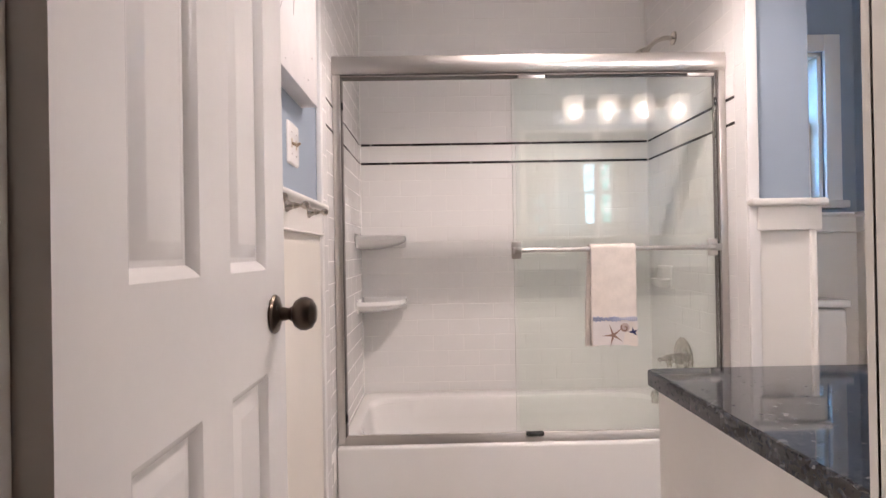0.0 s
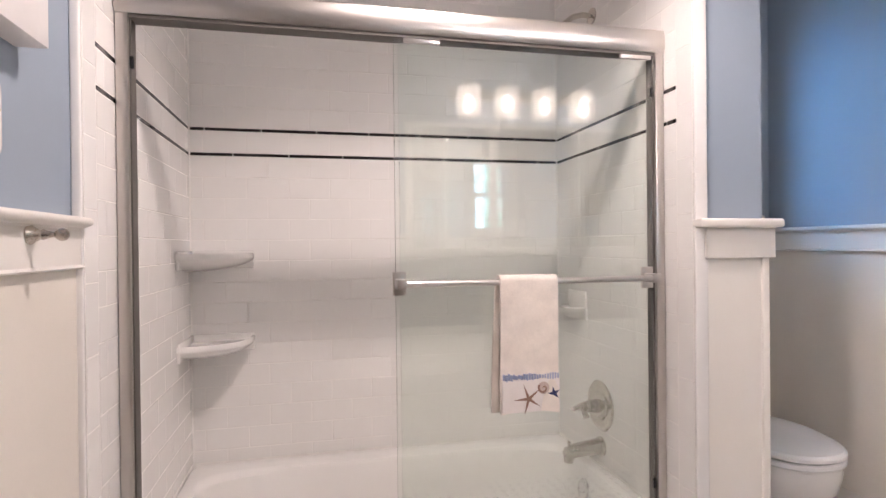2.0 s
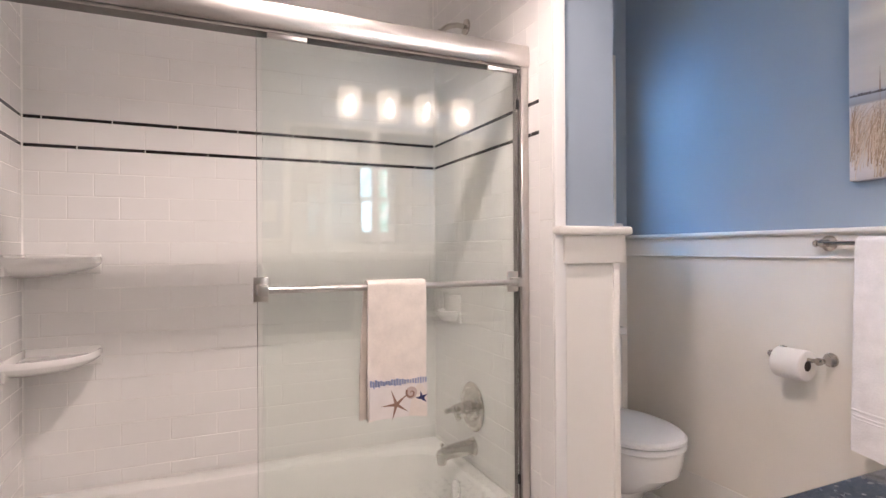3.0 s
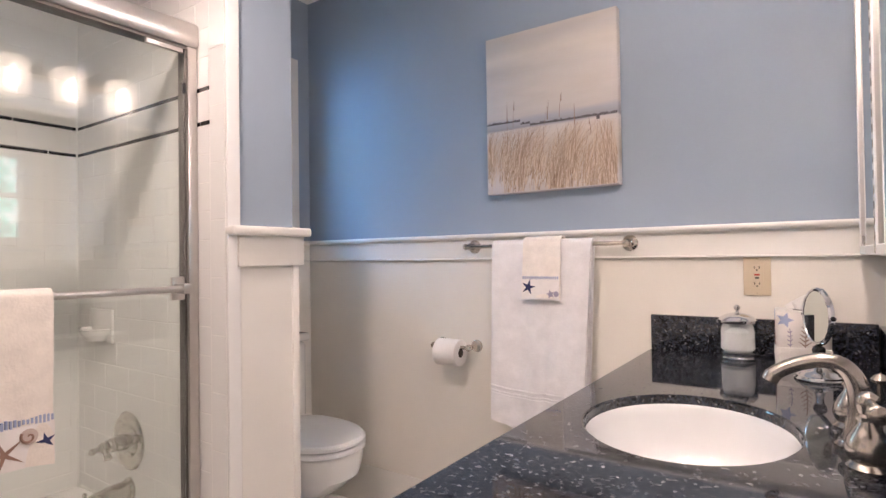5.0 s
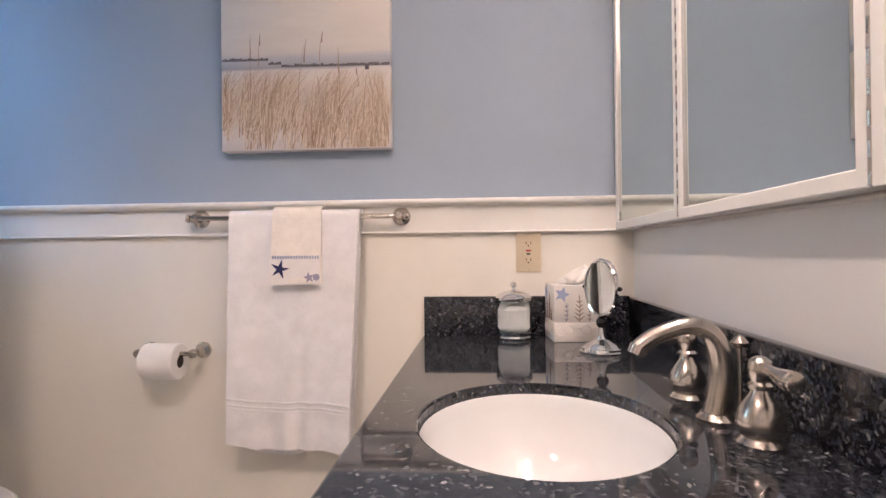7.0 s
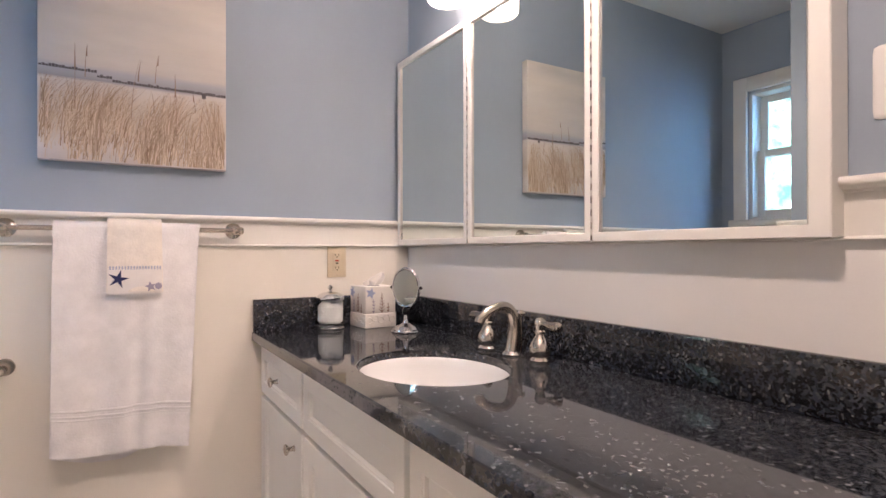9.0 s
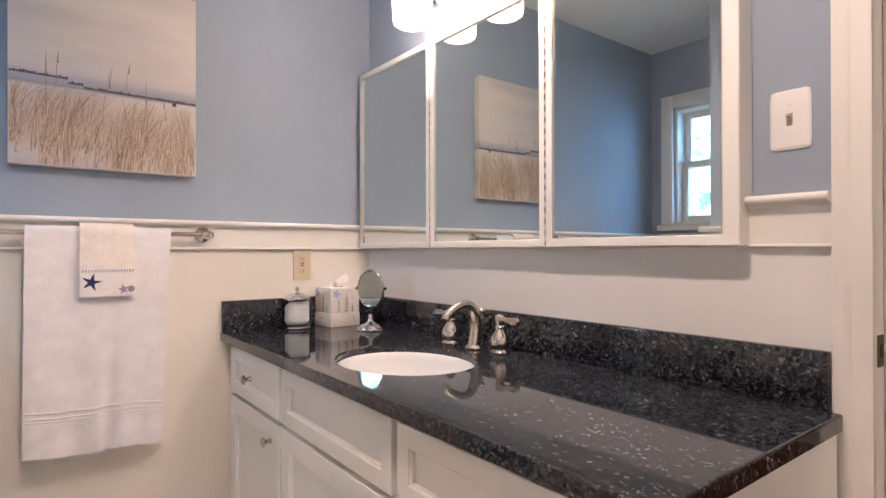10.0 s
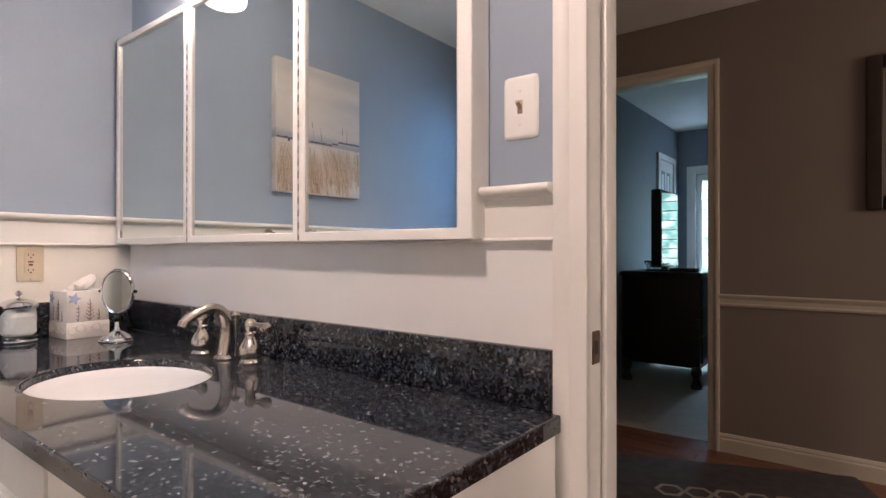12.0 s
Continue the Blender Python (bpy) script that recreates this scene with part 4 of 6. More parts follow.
part("tank", block(-0.215, 0.215, -0.20, -0.012, 0.37, 0.735, r=0.022, seg=4), PORC, toilet)
part("tank_lid", block(-0.225, 0.225, -0.21, -0.008, 0.737, 0.772, r=0.010, seg=3), PORC, toilet)
part("flush_lever", sweep(bmesh.new(), [(-0.15, -0.205, 0.69), (-0.15, -0.222, 0.69), (-0.10, -0.226, 0.685), (-0.07, -0.226, 0.68)], [0.008, 0.008, 0.006, 0.007], 10), CHROME, toilet, "chrome flush lever")
for hx in (-0.075, 0.075):
    part("seat_hinge", block(hx - 0.02, hx + 0.02, -0.222, -0.198, 0.366, 0.412, r=0.006), SEATW, toilet)

bowl_.scale.z = seat_.scale.z = lid_.scale.z = 1.07

# ---- window ----
w = thing("window_1", (0, 0, 0), "white double-hung window with a view of leaves", "window")
tagged(w, kind="structure")
x0, x1, z0, z1 = WIN
bm = bmesh.new()
for lim in ((x0, x0 + 0.022, 2.89, 3.06, z0, z1), (x1 - 0.022, x1, 2.89, 3.06, z0, z1), (x0, x1, 2.89, 3.06, z1 - 0.022, z1), (x0, x1, 2.89, 3.06, z0, z0 + 0.02)):
    rbox(bm, *lim, r=0.002)
part("window_frame", bm, WHITE, w)
mid = 1.665


def sash(zlo, zhi, y):
    bm = bmesh.new()
    s = 0.040
    for lim in ((x0 + 0.022, x0 + 0.022 + s, zlo, zhi), (x1 - 0.022 - s, x1 - 0.022, zlo, zhi), (x0 + 0.022 + s, x1 - 0.022 - s, zhi - s, zhi), (x0 + 0.022 + s, x1 - 0.022 - s, zlo, zlo + s)):
        rbox(bm, lim[0], lim[1], y, y + 0.03, lim[2], lim[3], r=0.003)
    o = part("sash", bm, WHITE, w, "white painted sash")
    g = part("pane", block(x0 + 0.06, x1 - 0.06, y + 0.013, y + 0.017, zlo + s - 0.004, zhi - s + 0.004), CLEAR, o, smooth=False)
    g.visible_shadow = False
    return o


sash(mid - 0.02, z1 - 0.022, 2.98)
sash(z0 + 0.02, mid + 0.02, 2.945)
bm = bmesh.new()
for lim in ((x0 - 0.075, x0 + 0.004, z0 - 0.02, z1 + 0.08), (x1 - 0.004, x1 + 0.075, z0 - 0.02, z1 + 0.08), (x0 + 0.004, x1 - 0.004, z1 - 0.004, z1 + 0.08)):
    rbox(bm, lim[0], lim[1], NY - 0.018, NY + 0.002, lim[2], lim[3], r=0.004)
part("window_casing", bm, WHITE, w)
part("window_sill", block(x0 - 0.09, x1 + 0.09, NY - 0.05, 2.94, z0 - 0.035, z0 + 0.002, r=0.008, seg=3), WHITE, w)

# ---- vanity ----
CTOP, CFRONT = 0.821, 1.222
SINK = (1.685, 0.966, 0.212, 0.178)
top = thing("granite_countertop", (0, 0, 0), "polished blue-black granite vanity top with upstands", "countertop")


def counter_top():
    bm = bmesh.new()
    outline = [(0.812, 0.614), (0.812, 0.632), (0.790, 0.632), (0.790, CFRONT - 0.010), (0.800, CFRONT), (EX - 0.009, CFRONT), (EX - 0.009, 0.614)]
    hole = [(SINK[0] + SINK[2] * math.cos(2 * math.pi * i / 64), SINK[1] + SINK[3] * math.sin(2 * math.pi * i / 64)) for i in range(64)]
    edges = []
    for loop in (outline, hole):
        vs = [bm.verts.new((x, y, CTOP)) for x, y in loop]
        edges += [bm.edges.new((vs[i], vs[(i + 1) % len(vs)])) for i in range(len(vs))]
    bmesh.ops.triangle_fill(bm, edges=edges, use_beauty=True)
    r = bmesh.ops.extrude_face_region(bm, geom=bm.faces[:])
    bmesh.ops.translate(bm, vec=(0, 0, -0.030), verts=[v for v in r["geom"] if isinstance(v, bmesh.types.BMVert)])
    bmesh.ops.recalc_face_normals(bm, faces=bm.faces[:])
    sharp = [e for e in bm.edges if len(e.link_faces) == 2 and e.calc_face_angle(0) > 1.2 and abs(e.verts[0].co.z - e.verts[1].co.z) < 0.001 and e.verts[0].co.z > CTOP - 0.001]
    bmesh.ops.bevel(bm, geom=sharp, offset=0.004, segments=2, affect="EDGES", profile=0.5)
    return bm


part("slab", counter_top(), GRANITE, top, smooth=False)
part("back_upstand", block(0.812, EX - 0.0085, 0.6135, 0.632, CTOP + 0.0005, 0.927, r=0.0025), GRANITE, top)
part("side_upstand", block(EX - 0.028, EX - 0.0085, 0.6325, CFRONT - 0.002, CTOP + 0.0005, 0.932, r=0.0025), GRANITE, top)

sink = thing("sink_basin", (SINK[0], SINK[1], CTOP), "white oval undermount porcelain sink", "sink")
bm = bmesh.new()
prof = [(1.08, -0.0315), (0.997, -0.0312), (0.994, -0.020), (0.985, -0.0185), (0.972, -0.022), (0.958, -0.040), (0.93, -0.070), (0.86, -0.108), (0.71, -0.143), (0.45, -0.162), (0.2, -0.168), (0.10, -0.170)]
rings(bm, [[(SINK[2] * f * math.cos(2 * math.pi * i / 64), SINK[3] * f * math.sin(2 * math.pi * i / 64), z) for i in range(64)] for f, z in prof] , close_first=False)
part("bowl", bm, SINKW, sink)
part("drain", lathe(bmesh.new(), [(0, -0.170), (0.024, -0.170), (0.024, -0.166), (0.016, -0.164), (0, -0.167)], Matrix(), 24), CHROME, sink, "chrome drain")
part("overflow_ring", lathe(bmesh.new(), [(0.0085, -0.001), (0.012, -0.001), (0.012, 0.002), (0.0085, 0.002)], pose(-0.02, -0.1605, -0.085, -68), 18), PORC, sink, "small overflow opening")

cab = thing("vanity_cabinet", (0, 0, 0), "white painted shaker vanity cabinet with nickel knobs", "cabinet")
CF = CFRONT - 0.042
part("carcass", block(0.798, 2.49, 0.635, CF, 0.095, 0.630, r=0.001), CABW, cab, smooth=False)
# above the carcass four rails leave room for the sink's bowl
for lim in ((0.798, 2.49, CF - 0.022, CF), (0.798, 2.49, 0.635, 0.655), (0.798, 0.820, 0.6552, CF - 0.0222), (2.468, 2.49, 0.6552, CF - 0.0222)):
    part("top_rail", block(*lim, 0.6302, CTOP - 0.0305), CABW, cab, smooth=False)
part("plinth", block(0.81, 2.48, 0.66, CF - 0.07, 0.0, 0.0945), CABW, cab, smooth=False)


def frame_ring(x0, x1, z0, z1, rails, y0, y1, c):
    """A rectangular frame of one piece, facing +y: rails are left, right, bottom, top widths, c the eased edge."""
    a, b, lo, hi = rails
    def loop(i, y):
        return [(x0 + i * a, y, z0 + i * lo), (x1 - i * b, y, z0 + i * lo), (x1 - i * b, y, z1 - i * hi), (x0 + i * a, y, z1 - i * hi)]
    e = c / max(rails)
    seq = [loop(0, y0), loop(0, y1 - c), loop(e, y1), loop(1 - e, y1), loop(1, y1 - c), loop(1, y0)]
    return rings(bmesh.new(), seq + [seq[0]], False, False)


def shaker(x0, x1, z0, z1, name, rail=0.055, knob=None):
    """A shaker front: frame proud of a recessed panel, with a knob of its own."""
    y0, y1 = CF + 0.001, CF + 0.020
    bm = frame_ring(x0, x1, z0, z1, (rail, rail, rail, rail), y0, y1, 0.0015)
    o = part(name, bm, CABW, cab)
    def loop(i, y):
        return [(x0 + i, y, z0 + i), (x1 - i, y, z0 + i), (x1 - i, y, z1 - i), (x0 + i, y, z1 - i)]
    part("panel", rings(bmesh.new(), [loop(rail - 0.001, y1 - 0.002), loop(rail + 0.004, y1 - 0.004), loop(rail + 0.007, y1 - 0.011), loop(rail + 0.020, y1 - 0.011)], close_first=False), CABW, o)
    if knob:
        part("knob", lathe(bmesh.new(), [(0, 0), (0.009, 0), (0.007, 0.004), (0.006, 0.014), (0.012, 0.019), (0.0155, 0.022), (0.015, 0.026), (0.009, 0.029), (0, 0.030)], pose(knob[0], y1, knob[1], -90), 20), NICKEL, o, "round brushed nickel knob")
    return o


shaker(1.990, 2.452, 0.620, 0.777, "drawer_front", 0.042, (2.235, 0.698))
shaker(1.990, 2.452, 0.110, 0.606, "cabinet_door", 0.055, (2.055, 0.548))
shaker(1.383, 1.972, 0.620, 0.777, "drawer_front", 0.042)
shaker(1.383, 1.972, 0.110, 0.606, "cabinet_door", 0.055, (1.415, 0.548))
shaker(0.812, 1.362, 0.620, 0.777, "drawer_front", 0.042)
shaker(0.812, 1.362, 0.110, 0.606, "cabinet_door", 0.055, (1.330, 0.548))

# ---- faucet ----
FX, FY = 1.688, 0.720


def turned(o, prof, mat, m, name, label="", seg=28):
    return part(name, lathe(bmesh.new(), prof, m, seg), mat, o, label)


fau = thing("faucet", (FX, FY, CTOP), "brushed nickel three-piece bathroom faucet with lever handles", "faucet")
turned(fau, [(0, 0), (0.027, 0), (0.028, 0.004), (0.024, 0.008), (0.022, 0.012), (0, 0.013)], NICKEL, Matrix(), "base_ring")
arch = bezier((0, 0, 0.008), (0, -0.020, 0.090), (-0.002, -0.002, 0.144), (-0.006, 0.052, 0.132), 14) + bezier((-0.006, 0.058, 0.130), (-0.007, 0.078, 0.125), (-0.008, 0.096, 0.116), (-0.009, 0.110, 0.103), 8)
rad = [0.0190 - 0.0072 * min(1, i / 13) for i in range(len(arch))]
part("neck", sweep(bmesh.new(), arch, rad, 18), NICKEL, fau)
part("aerator", sweep(bmesh.new(), [(-0.009, 0.108, 0.106), (-0.010, 0.114, 0.094)], [0.0130, 0.0125], 16), NICKEL, fau)
turned(fau, [(0, 0), (0.0035, 0), (0.0035, 0.030), (0.010, 0.033), (0.0115, 0.038), (0.006, 0.045), (0, 0.048)], NICKEL, Matrix.Translation((0, -0.032, 0.072)), "lift_knob")
part("lift_rod", sweep(bmesh.new(), [(0, -0.032, 0.0), (0, -0.032, 0.078)], 0.003, 8), NICKEL, fau)


def faucet_handle(x, y, turn):
    m = Matrix.Translation((x - FX, y - FY, 0)) @ pose(0, 0, 0, 0, 0, turn)
    h = turned(fau, [(0, 0), (0.027, 0), (0.028, 0.004), (0.024, 0.008), (0.0215, 0.0115), (0.0255, 0.016), (0.0285, 0.024), (0.0285, 0.032), (0.0255, 0.043), (0.0185, 0.055), (0.0125, 0.064), (0.0105, 0.072)], NICKEL, m, "handle", "pear-shaped lever handle")
    turned(h, [(0, 0.070), (0.014, 0.070), (0.0145, 0.075), (0.011, 0.079), (0.0135, 0.087), (0.0150, 0.096), (0.0125, 0.104), (0.006, 0.109), (0, 0.110)], NICKEL, m, "cap")
    pts = [m @ Vector(p) for p in ((0.008, 0, 0.096), (0.020, 0, 0.095), (0.032, 0, 0.093), (0.048, 0, 0.091), (0.056, 0, 0.0905), (0.058, 0, 0.0905), (0.063, 0, 0.090), (0.066, 0, 0.090))]
    part("lever", sweep(bmesh.new(), pts, [0.0080, 0.0068, 0.0085, 0.0125, 0.0130, 0.0112, 0.0112, 0.005], 18), NICKEL, h)
    return h


faucet_handle(1.587, 0.709, 188)
faucet_handle(1.800, 0.719, 10)

# ---- things on the vanity top ----
jar = thing("cotton_jar", (2.428, 0.963, CTOP), "clear glass jar of cotton balls with silver lid", "jar")
jar.scale = (1.08, 1.08, 1.03)
turned(jar, [(0, 0), (0.045, 0), (0.047, 0.004), (0.043, 0.008), (0.046, 0.014), (0.046, 0.018), (0, 0.018)], CHROME, Matrix(), "foot", "shiny silver foot")
bm = bmesh.new()
loops = [[(r * math.cos(2 * math.pi * i / 36), r * math.sin(2 * math.pi * i / 36), z) for i in range(36)] for r, z in ((0.0450, 0.0185), (0.0455, 0.025), (0.0455, 0.1005), (0.0440, 0.1005), (0.0440, 0.025), (0.0435, 0.0185))]
g = part("glass", rings(bm, loops + [loops[0]], False, False), JARGLASS, jar, "clear glass cylinder")
g.visible_shadow = False
lid = turned(jar, [(0, 0.1005), (0.0455, 0.1005), (0.0468, 0.103), (0.0468, 0.109), (0.0445, 0.112), (0.040, 0.118), (0.028, 0.125), (0.012, 0.129), (0, 0.130)], CHROME, Matrix(), "lid", "domed silver lid")
turned(lid, [(0.007, 0.128), (0.004, 0.133), (0.004, 0.136), (0.0085, 0.141), (0.0085, 0.146), (0.004, 0.151), (0, 0.152)], CHROME, Matrix(), "knob")
part("cotton_wad", lathe(bmesh.new(), [(0, 0.020), (0.036, 0.021), (0.0415, 0.028), (0.0405, 0.055), (0.0415, 0.076), (0.034, 0.088), (0.012, 0.093), (0, 0.094)], Matrix(), 28), COTTON, jar)
rnd = random.Random(4)
for i in range(22):
    a, lvl = i * 2.1, 0.036 + 0.0025 * i
    rr = 0.0232 if i % 3 else 0.004
    t = bmesh.new()
    bmesh.ops.create_icosphere(t, subdivisions=2, radius=0.0195)
    for v in t.verts:
        v.co *= 1 + 0.16 * noise.noise(v.co * 90 + Vector((i * 3.0, 0, 0)))
    bmesh.ops.translate(t, vec=(rr * math.cos(a), rr * math.sin(a), lvl), verts=t.verts)
    part("cotton_ball", t, COTTON, jar)

box_ = thing("tissue_box_cover", (2.412, 0.804, CTOP), "cream ceramic tissue box cover with beach prints", "tissue box", rz=4)
part("lower_band", block(-0.064, 0.064, -0.064, 0.064, 0.0, 0.052, r=0.004), CERAMIC, box_, "embossed cream lower band")
part("upper_body", block(-0.0625, 0.0625, -0.0625, 0.0625, 0.052, 0.150, r=0.004), CERAMIC, box_)
# flat dark disc on the lid, painted shade of the opening
part("slot", lathe(bmesh.new(), [(0, 0), (0.03, 0), (0.03, 0.0015), (0, 0.0015)], Matrix.Translation((0, 0, 0.1495)), 24, sy=0.7), DARK, box_, "dark disc for the shade in the tissue slot")
FW = Matrix(((0, 0, -1, -0.0622), (-1, 0, 0, 0), (0, 1, 0, 0), (0, 0, 0, 1)))
FN = Matrix(((-1, 0, 0, 0), (0, 0, 1, 0.0622), (0, 1, 0, 0), (0, 0, 0, 1)))
for m in (FW, FN):
    part("blue_starfish", prism(bmesh.new(), star(0.021, 0.48, 5, 0.3), m @ Matrix.Translation((-0.041, 0.126, 0)), 0.0014), PALEBLUE, box_, "blue starfish print", False)
    for fx, fh in ((-0.03, 0.05), (0.004, 0.07), (0.03, 0.035)):
        bm = bmesh.new()
        sweep(bm, [m @ Vector((fx, 0.054, 0.0005)), m @ Vector((fx + 0.002, 0.054 + fh * 0.5, 0.0005)), m @ Vector((fx, 0.054 + fh, 0.0005))], 0.0011, 5)
        for k in range(int(fh / 0.012)):
            zz = 0.058 + k * 0.0115
            ln = 0.014 * (1 - k * 0.012 / fh * 0.7) if fx == 0.004 else 0.006
            for sg in (-1, 1):
                sweep(bm, [m @ Vector((fx, zz, 0.0005)), m @ Vector((fx + sg * ln, zz + ln * 0.8, 0.0005))], [0.0016, 0.0008], 5)
        part("coral_print", bm, BROWNP if fx > 0 else GREYP, box_, "brown coral print")
    for k in range(5):
        bm = bmesh.new()
        cx, cz = -0.046 + k * 0.023, 0.028 + 0.007 * (k % 2)
        sweep(bm, [m @ Vector((cx + 0.011 * math.cos(a), cz + 0.011 * math.sin(a), 0.0012)) for a in (0.5 * i for i in range(12))], 0.0022, 6)
        part("embossed_shell", bm, CERAMIC, box_)
tissue = thing("tissue", (2.412, 0.804, CTOP + 0.150), "white paper tissue standing out of the box", "tissue")
bm = bmesh.new()
fold = []
for r, z, lean in ((0.020, -0.006, 0.0), (0.026, 0.004, 0.0), (0.033, 0.014, -0.004), (0.030, 0.024, -0.012), (0.022, 0.034, -0.022), (0.012, 0.042, -0.032), (0.005, 0.046, -0.038)):
    loop = []
    for i in range(40):
        a = 2 * math.pi * i / 40
        w = 1 + 0.28 * math.sin(5 * a + 40 * z) + 0.14 * math.sin(9 * a - 60 * z)
        loop.append((0.55 * r * w * math.cos(a), lean + r * w * math.sin(a), z + 0.005 * math.sin(3 * a + 1)))
    fold.append(loop)
rings(bm, fold, False, True)
part("sheet", bm, PAPER, tissue)

mm = thing("makeup_mirror", (2.215, 0.766, CTOP), "small oval chrome standing makeup mirror", "mirror", rz=-67)
turned(mm, [(0, 0), (0.052, 0), (0.053, 0.003), (0.049, 0.006), (0.048, 0.010), (0.042, 0.013), (0.038, 0.018), (0.024, 0.023), (0.013, 0.030), (0.009, 0.040), (0.0085, 0.058), (0, 0.058)], CHROME, Matrix(), "base", "domed chrome base")
turned(mm, [(0, 0.055), (0.008, 0.057), (0.0135, 0.064), (0.0145, 0.071), (0.0115, 0.079), (0.005, 0.083), (0, 0.084)], BLACK, Matrix(), "ball", "black ball joint")
oval = [(0.053 * math.cos(2 * math.pi * i / 40), 0.066 * math.sin(2 * math.pi * i / 40)) for i in range(40)]
tilt = Matrix.Translation((0, 0, 0.152)) @ pose(0, 0, 0, 89.5, 0, -83)
bm = bmesh.new()
rings(bm, [[tilt @ Vector((x * f, y * f, d)) for x, y in oval] for f, d in ((0.9, -0.006), (1.01, -0.0065), (1.065, -0.003), (1.065, 0.003), (1.01, 0.0075), (0.95, 0.0065), (0.93, 0.004))])
part("mirror_rim", bm, CHROME, mm, "polished chrome oval rim")
part("mirror_glass", prism(bmesh.new(), [(x * 0.93, y * 0.93) for x, y in oval], tilt @ Matrix.Translation((0, 0, 0.0042)), 0.0012), MIRROR, mm, "oval mirror glass", False)
for sg in (-1, 1):
    part("pivot", lathe(bmesh.new(), [(0, 0), (0.004, 0), (0.006, 0.004), (0.004, 0.009), (0, 0.010)], tilt @ pose(sg * 0.055, 0, 0, 0, 90 * sg), 12), BLACK, mm)

# ---- mirror cabinet and lamp ----
mc = thing("mirror_cabinet", (0, 0, 0), "white three-door mirrored medicine cabinet on the wall", "mirror cabinet")
MX0, MX1, MZ0, MZ1, MY = 0.948, 2.476, 1.121, 1.842, 0.669
part("cabinet_body", block(MX0 + 0.002, MX1 - 0.002, SY + 0.003, MY - 0.021, MZ0 + 0.002, MZ1 - 0.002, r=0.001), CABW, mc, smooth=False)
SPLIT = (MX0, 1.452, 1.980, MX1)


def mirror_door(x0, x1, wide):
    f = 0.020
    lo = x0 + (wide if wide else f)
    z0, z1 = MZ0, MZ1
    bm = frame_ring(x0, x1, z0, z1, (lo - x0, f, 0.022, 0.022), MY - 0.020, MY, 0.002)
    o = part("mirror_door", bm, CABW, mc, "white framed mirror door")
    part("mirror_glass", block(lo - 0.002, x1 - f + 0.002, MY - 0.012, MY - 0.007, z0 + 0.020, z1 - 0.020), MIRROR, o, "silvered mirror", False)
    for lim in ((lo - 0.0005, lo + 0.003, z0 + 0.022, z1 - 0.022), (x1 - f - 0.003, x1 - f + 0.0005, z0 + 0.022, z1 - 0.022)):
        part("glass_bead", block(lim[0], lim[1], MY - 0.0075, MY - 0.003, lim[2], lim[3]), SATIN, o, "thin grey bead round the mirror", False)
    return o


mirror_door(SPLIT[0], SPLIT[1] - 0.002, 0.034)
mirror_door(SPLIT[1] + 0.002, SPLIT[2] - 0.002, 0)
mirror_door(SPLIT[2] + 0.002, SPLIT[3], 0)
for hx in SPLIT[1:3]:
    hb = part("piano_hinge", sweep(bmesh.new(), [(hx, MY - 0.001, MZ0 + 0.004), (hx, MY - 0.001, MZ1 - 0.004)], 0.0028, 8), NICKEL, mc, "continuous metal hinge")
    for k in range(24):
        z = MZ0 + 0.016 + k * 0.0304
        part("hinge_gap", sweep(bmesh.new(), [(hx, MY - 0.0008, z), (hx, MY - 0.0008, z + 0.014)], 0.0031, 6), SATIN, hb)

lamp = thing("vanity_light", (0, SY, 0), "four-light vanity lamp with white glass shades", "wall lamp")
part("back_bar", block(1.20, 2.03, 0.0, 0.022, 1.985, 2.055, r=0.006, seg=3), NICKEL, lamp, "brushed nickel wall bar")
SHP = [(0.022, 0.100), (0.048, 0.100), (0.060, 0.094), (0.064, 0.082), (0.065, 0.040), (0.065, -0.010), (0.064, -0.050), (0.061, -0.060), (0.056, -0.064)]
for lx in LAMP_XS:
    arm = part("lamp_arm", sweep(bmesh.new(), [(lx, 0.02, 2.02), (lx, 0.06, 2.045), (lx, LAMP_Y - SY - 0.03, 2.066), (lx, LAMP_Y - SY, 2.060), (lx, LAMP_Y - SY, 2.035)], 0.007, 10), NICKEL, lamp)
    part("socket_cup", lathe(bmesh.new(), [(0, 2.046), (0.020, 2.044), (0.026, 2.028), (0.026, 2.006), (0, 2.006)], Matrix.Translation((lx, LAMP_Y - SY, 0)), 20), NICKEL, arm)
    bm = bmesh.new()
    loops = []
    for r, z in SHP :
        loops.append([(lx + r * (1 + 0.012 * math.cos(12 * a)) * math.cos(a), LAMP_Y - SY + r * (1 + 0.012 * math.cos(12 * a)) * math.sin(a), LAMP_Z + z) for a in (2 * math.pi * i / 36 for i in range(36))])
    part("bulb", lathe(bmesh.new(), [(0.0, -0.060), (0.012, -0.057), (0.022, -0.048), (0.026, -0.034), (0.022, -0.018), (0.014, 0.0), (0.013, 0.030), (0.0, 0.032)], Matrix.Translation((lx, LAMP_Y - SY, LAMP_Z + 0.02)), 20), BULB, lamp, "lit frosted bulb")
    part("shade", rings(bm, loops, False, False), SHADE, lamp, "seeded pale glass tumbler shade")


cl = thing("ceiling_light", (CEIL_LAMP[0], CEIL_LAMP[1], H), "small flush ceiling light with a white trim ring", "ceiling lamp")
part("trim_ring", lathe(bmesh.new(), [(0.085, 0.0), (0.085, -0.006), (0.078, -0.012), (0.066, -0.010), (0.064, -0.002)], Matrix(), 36), WHITE, cl)


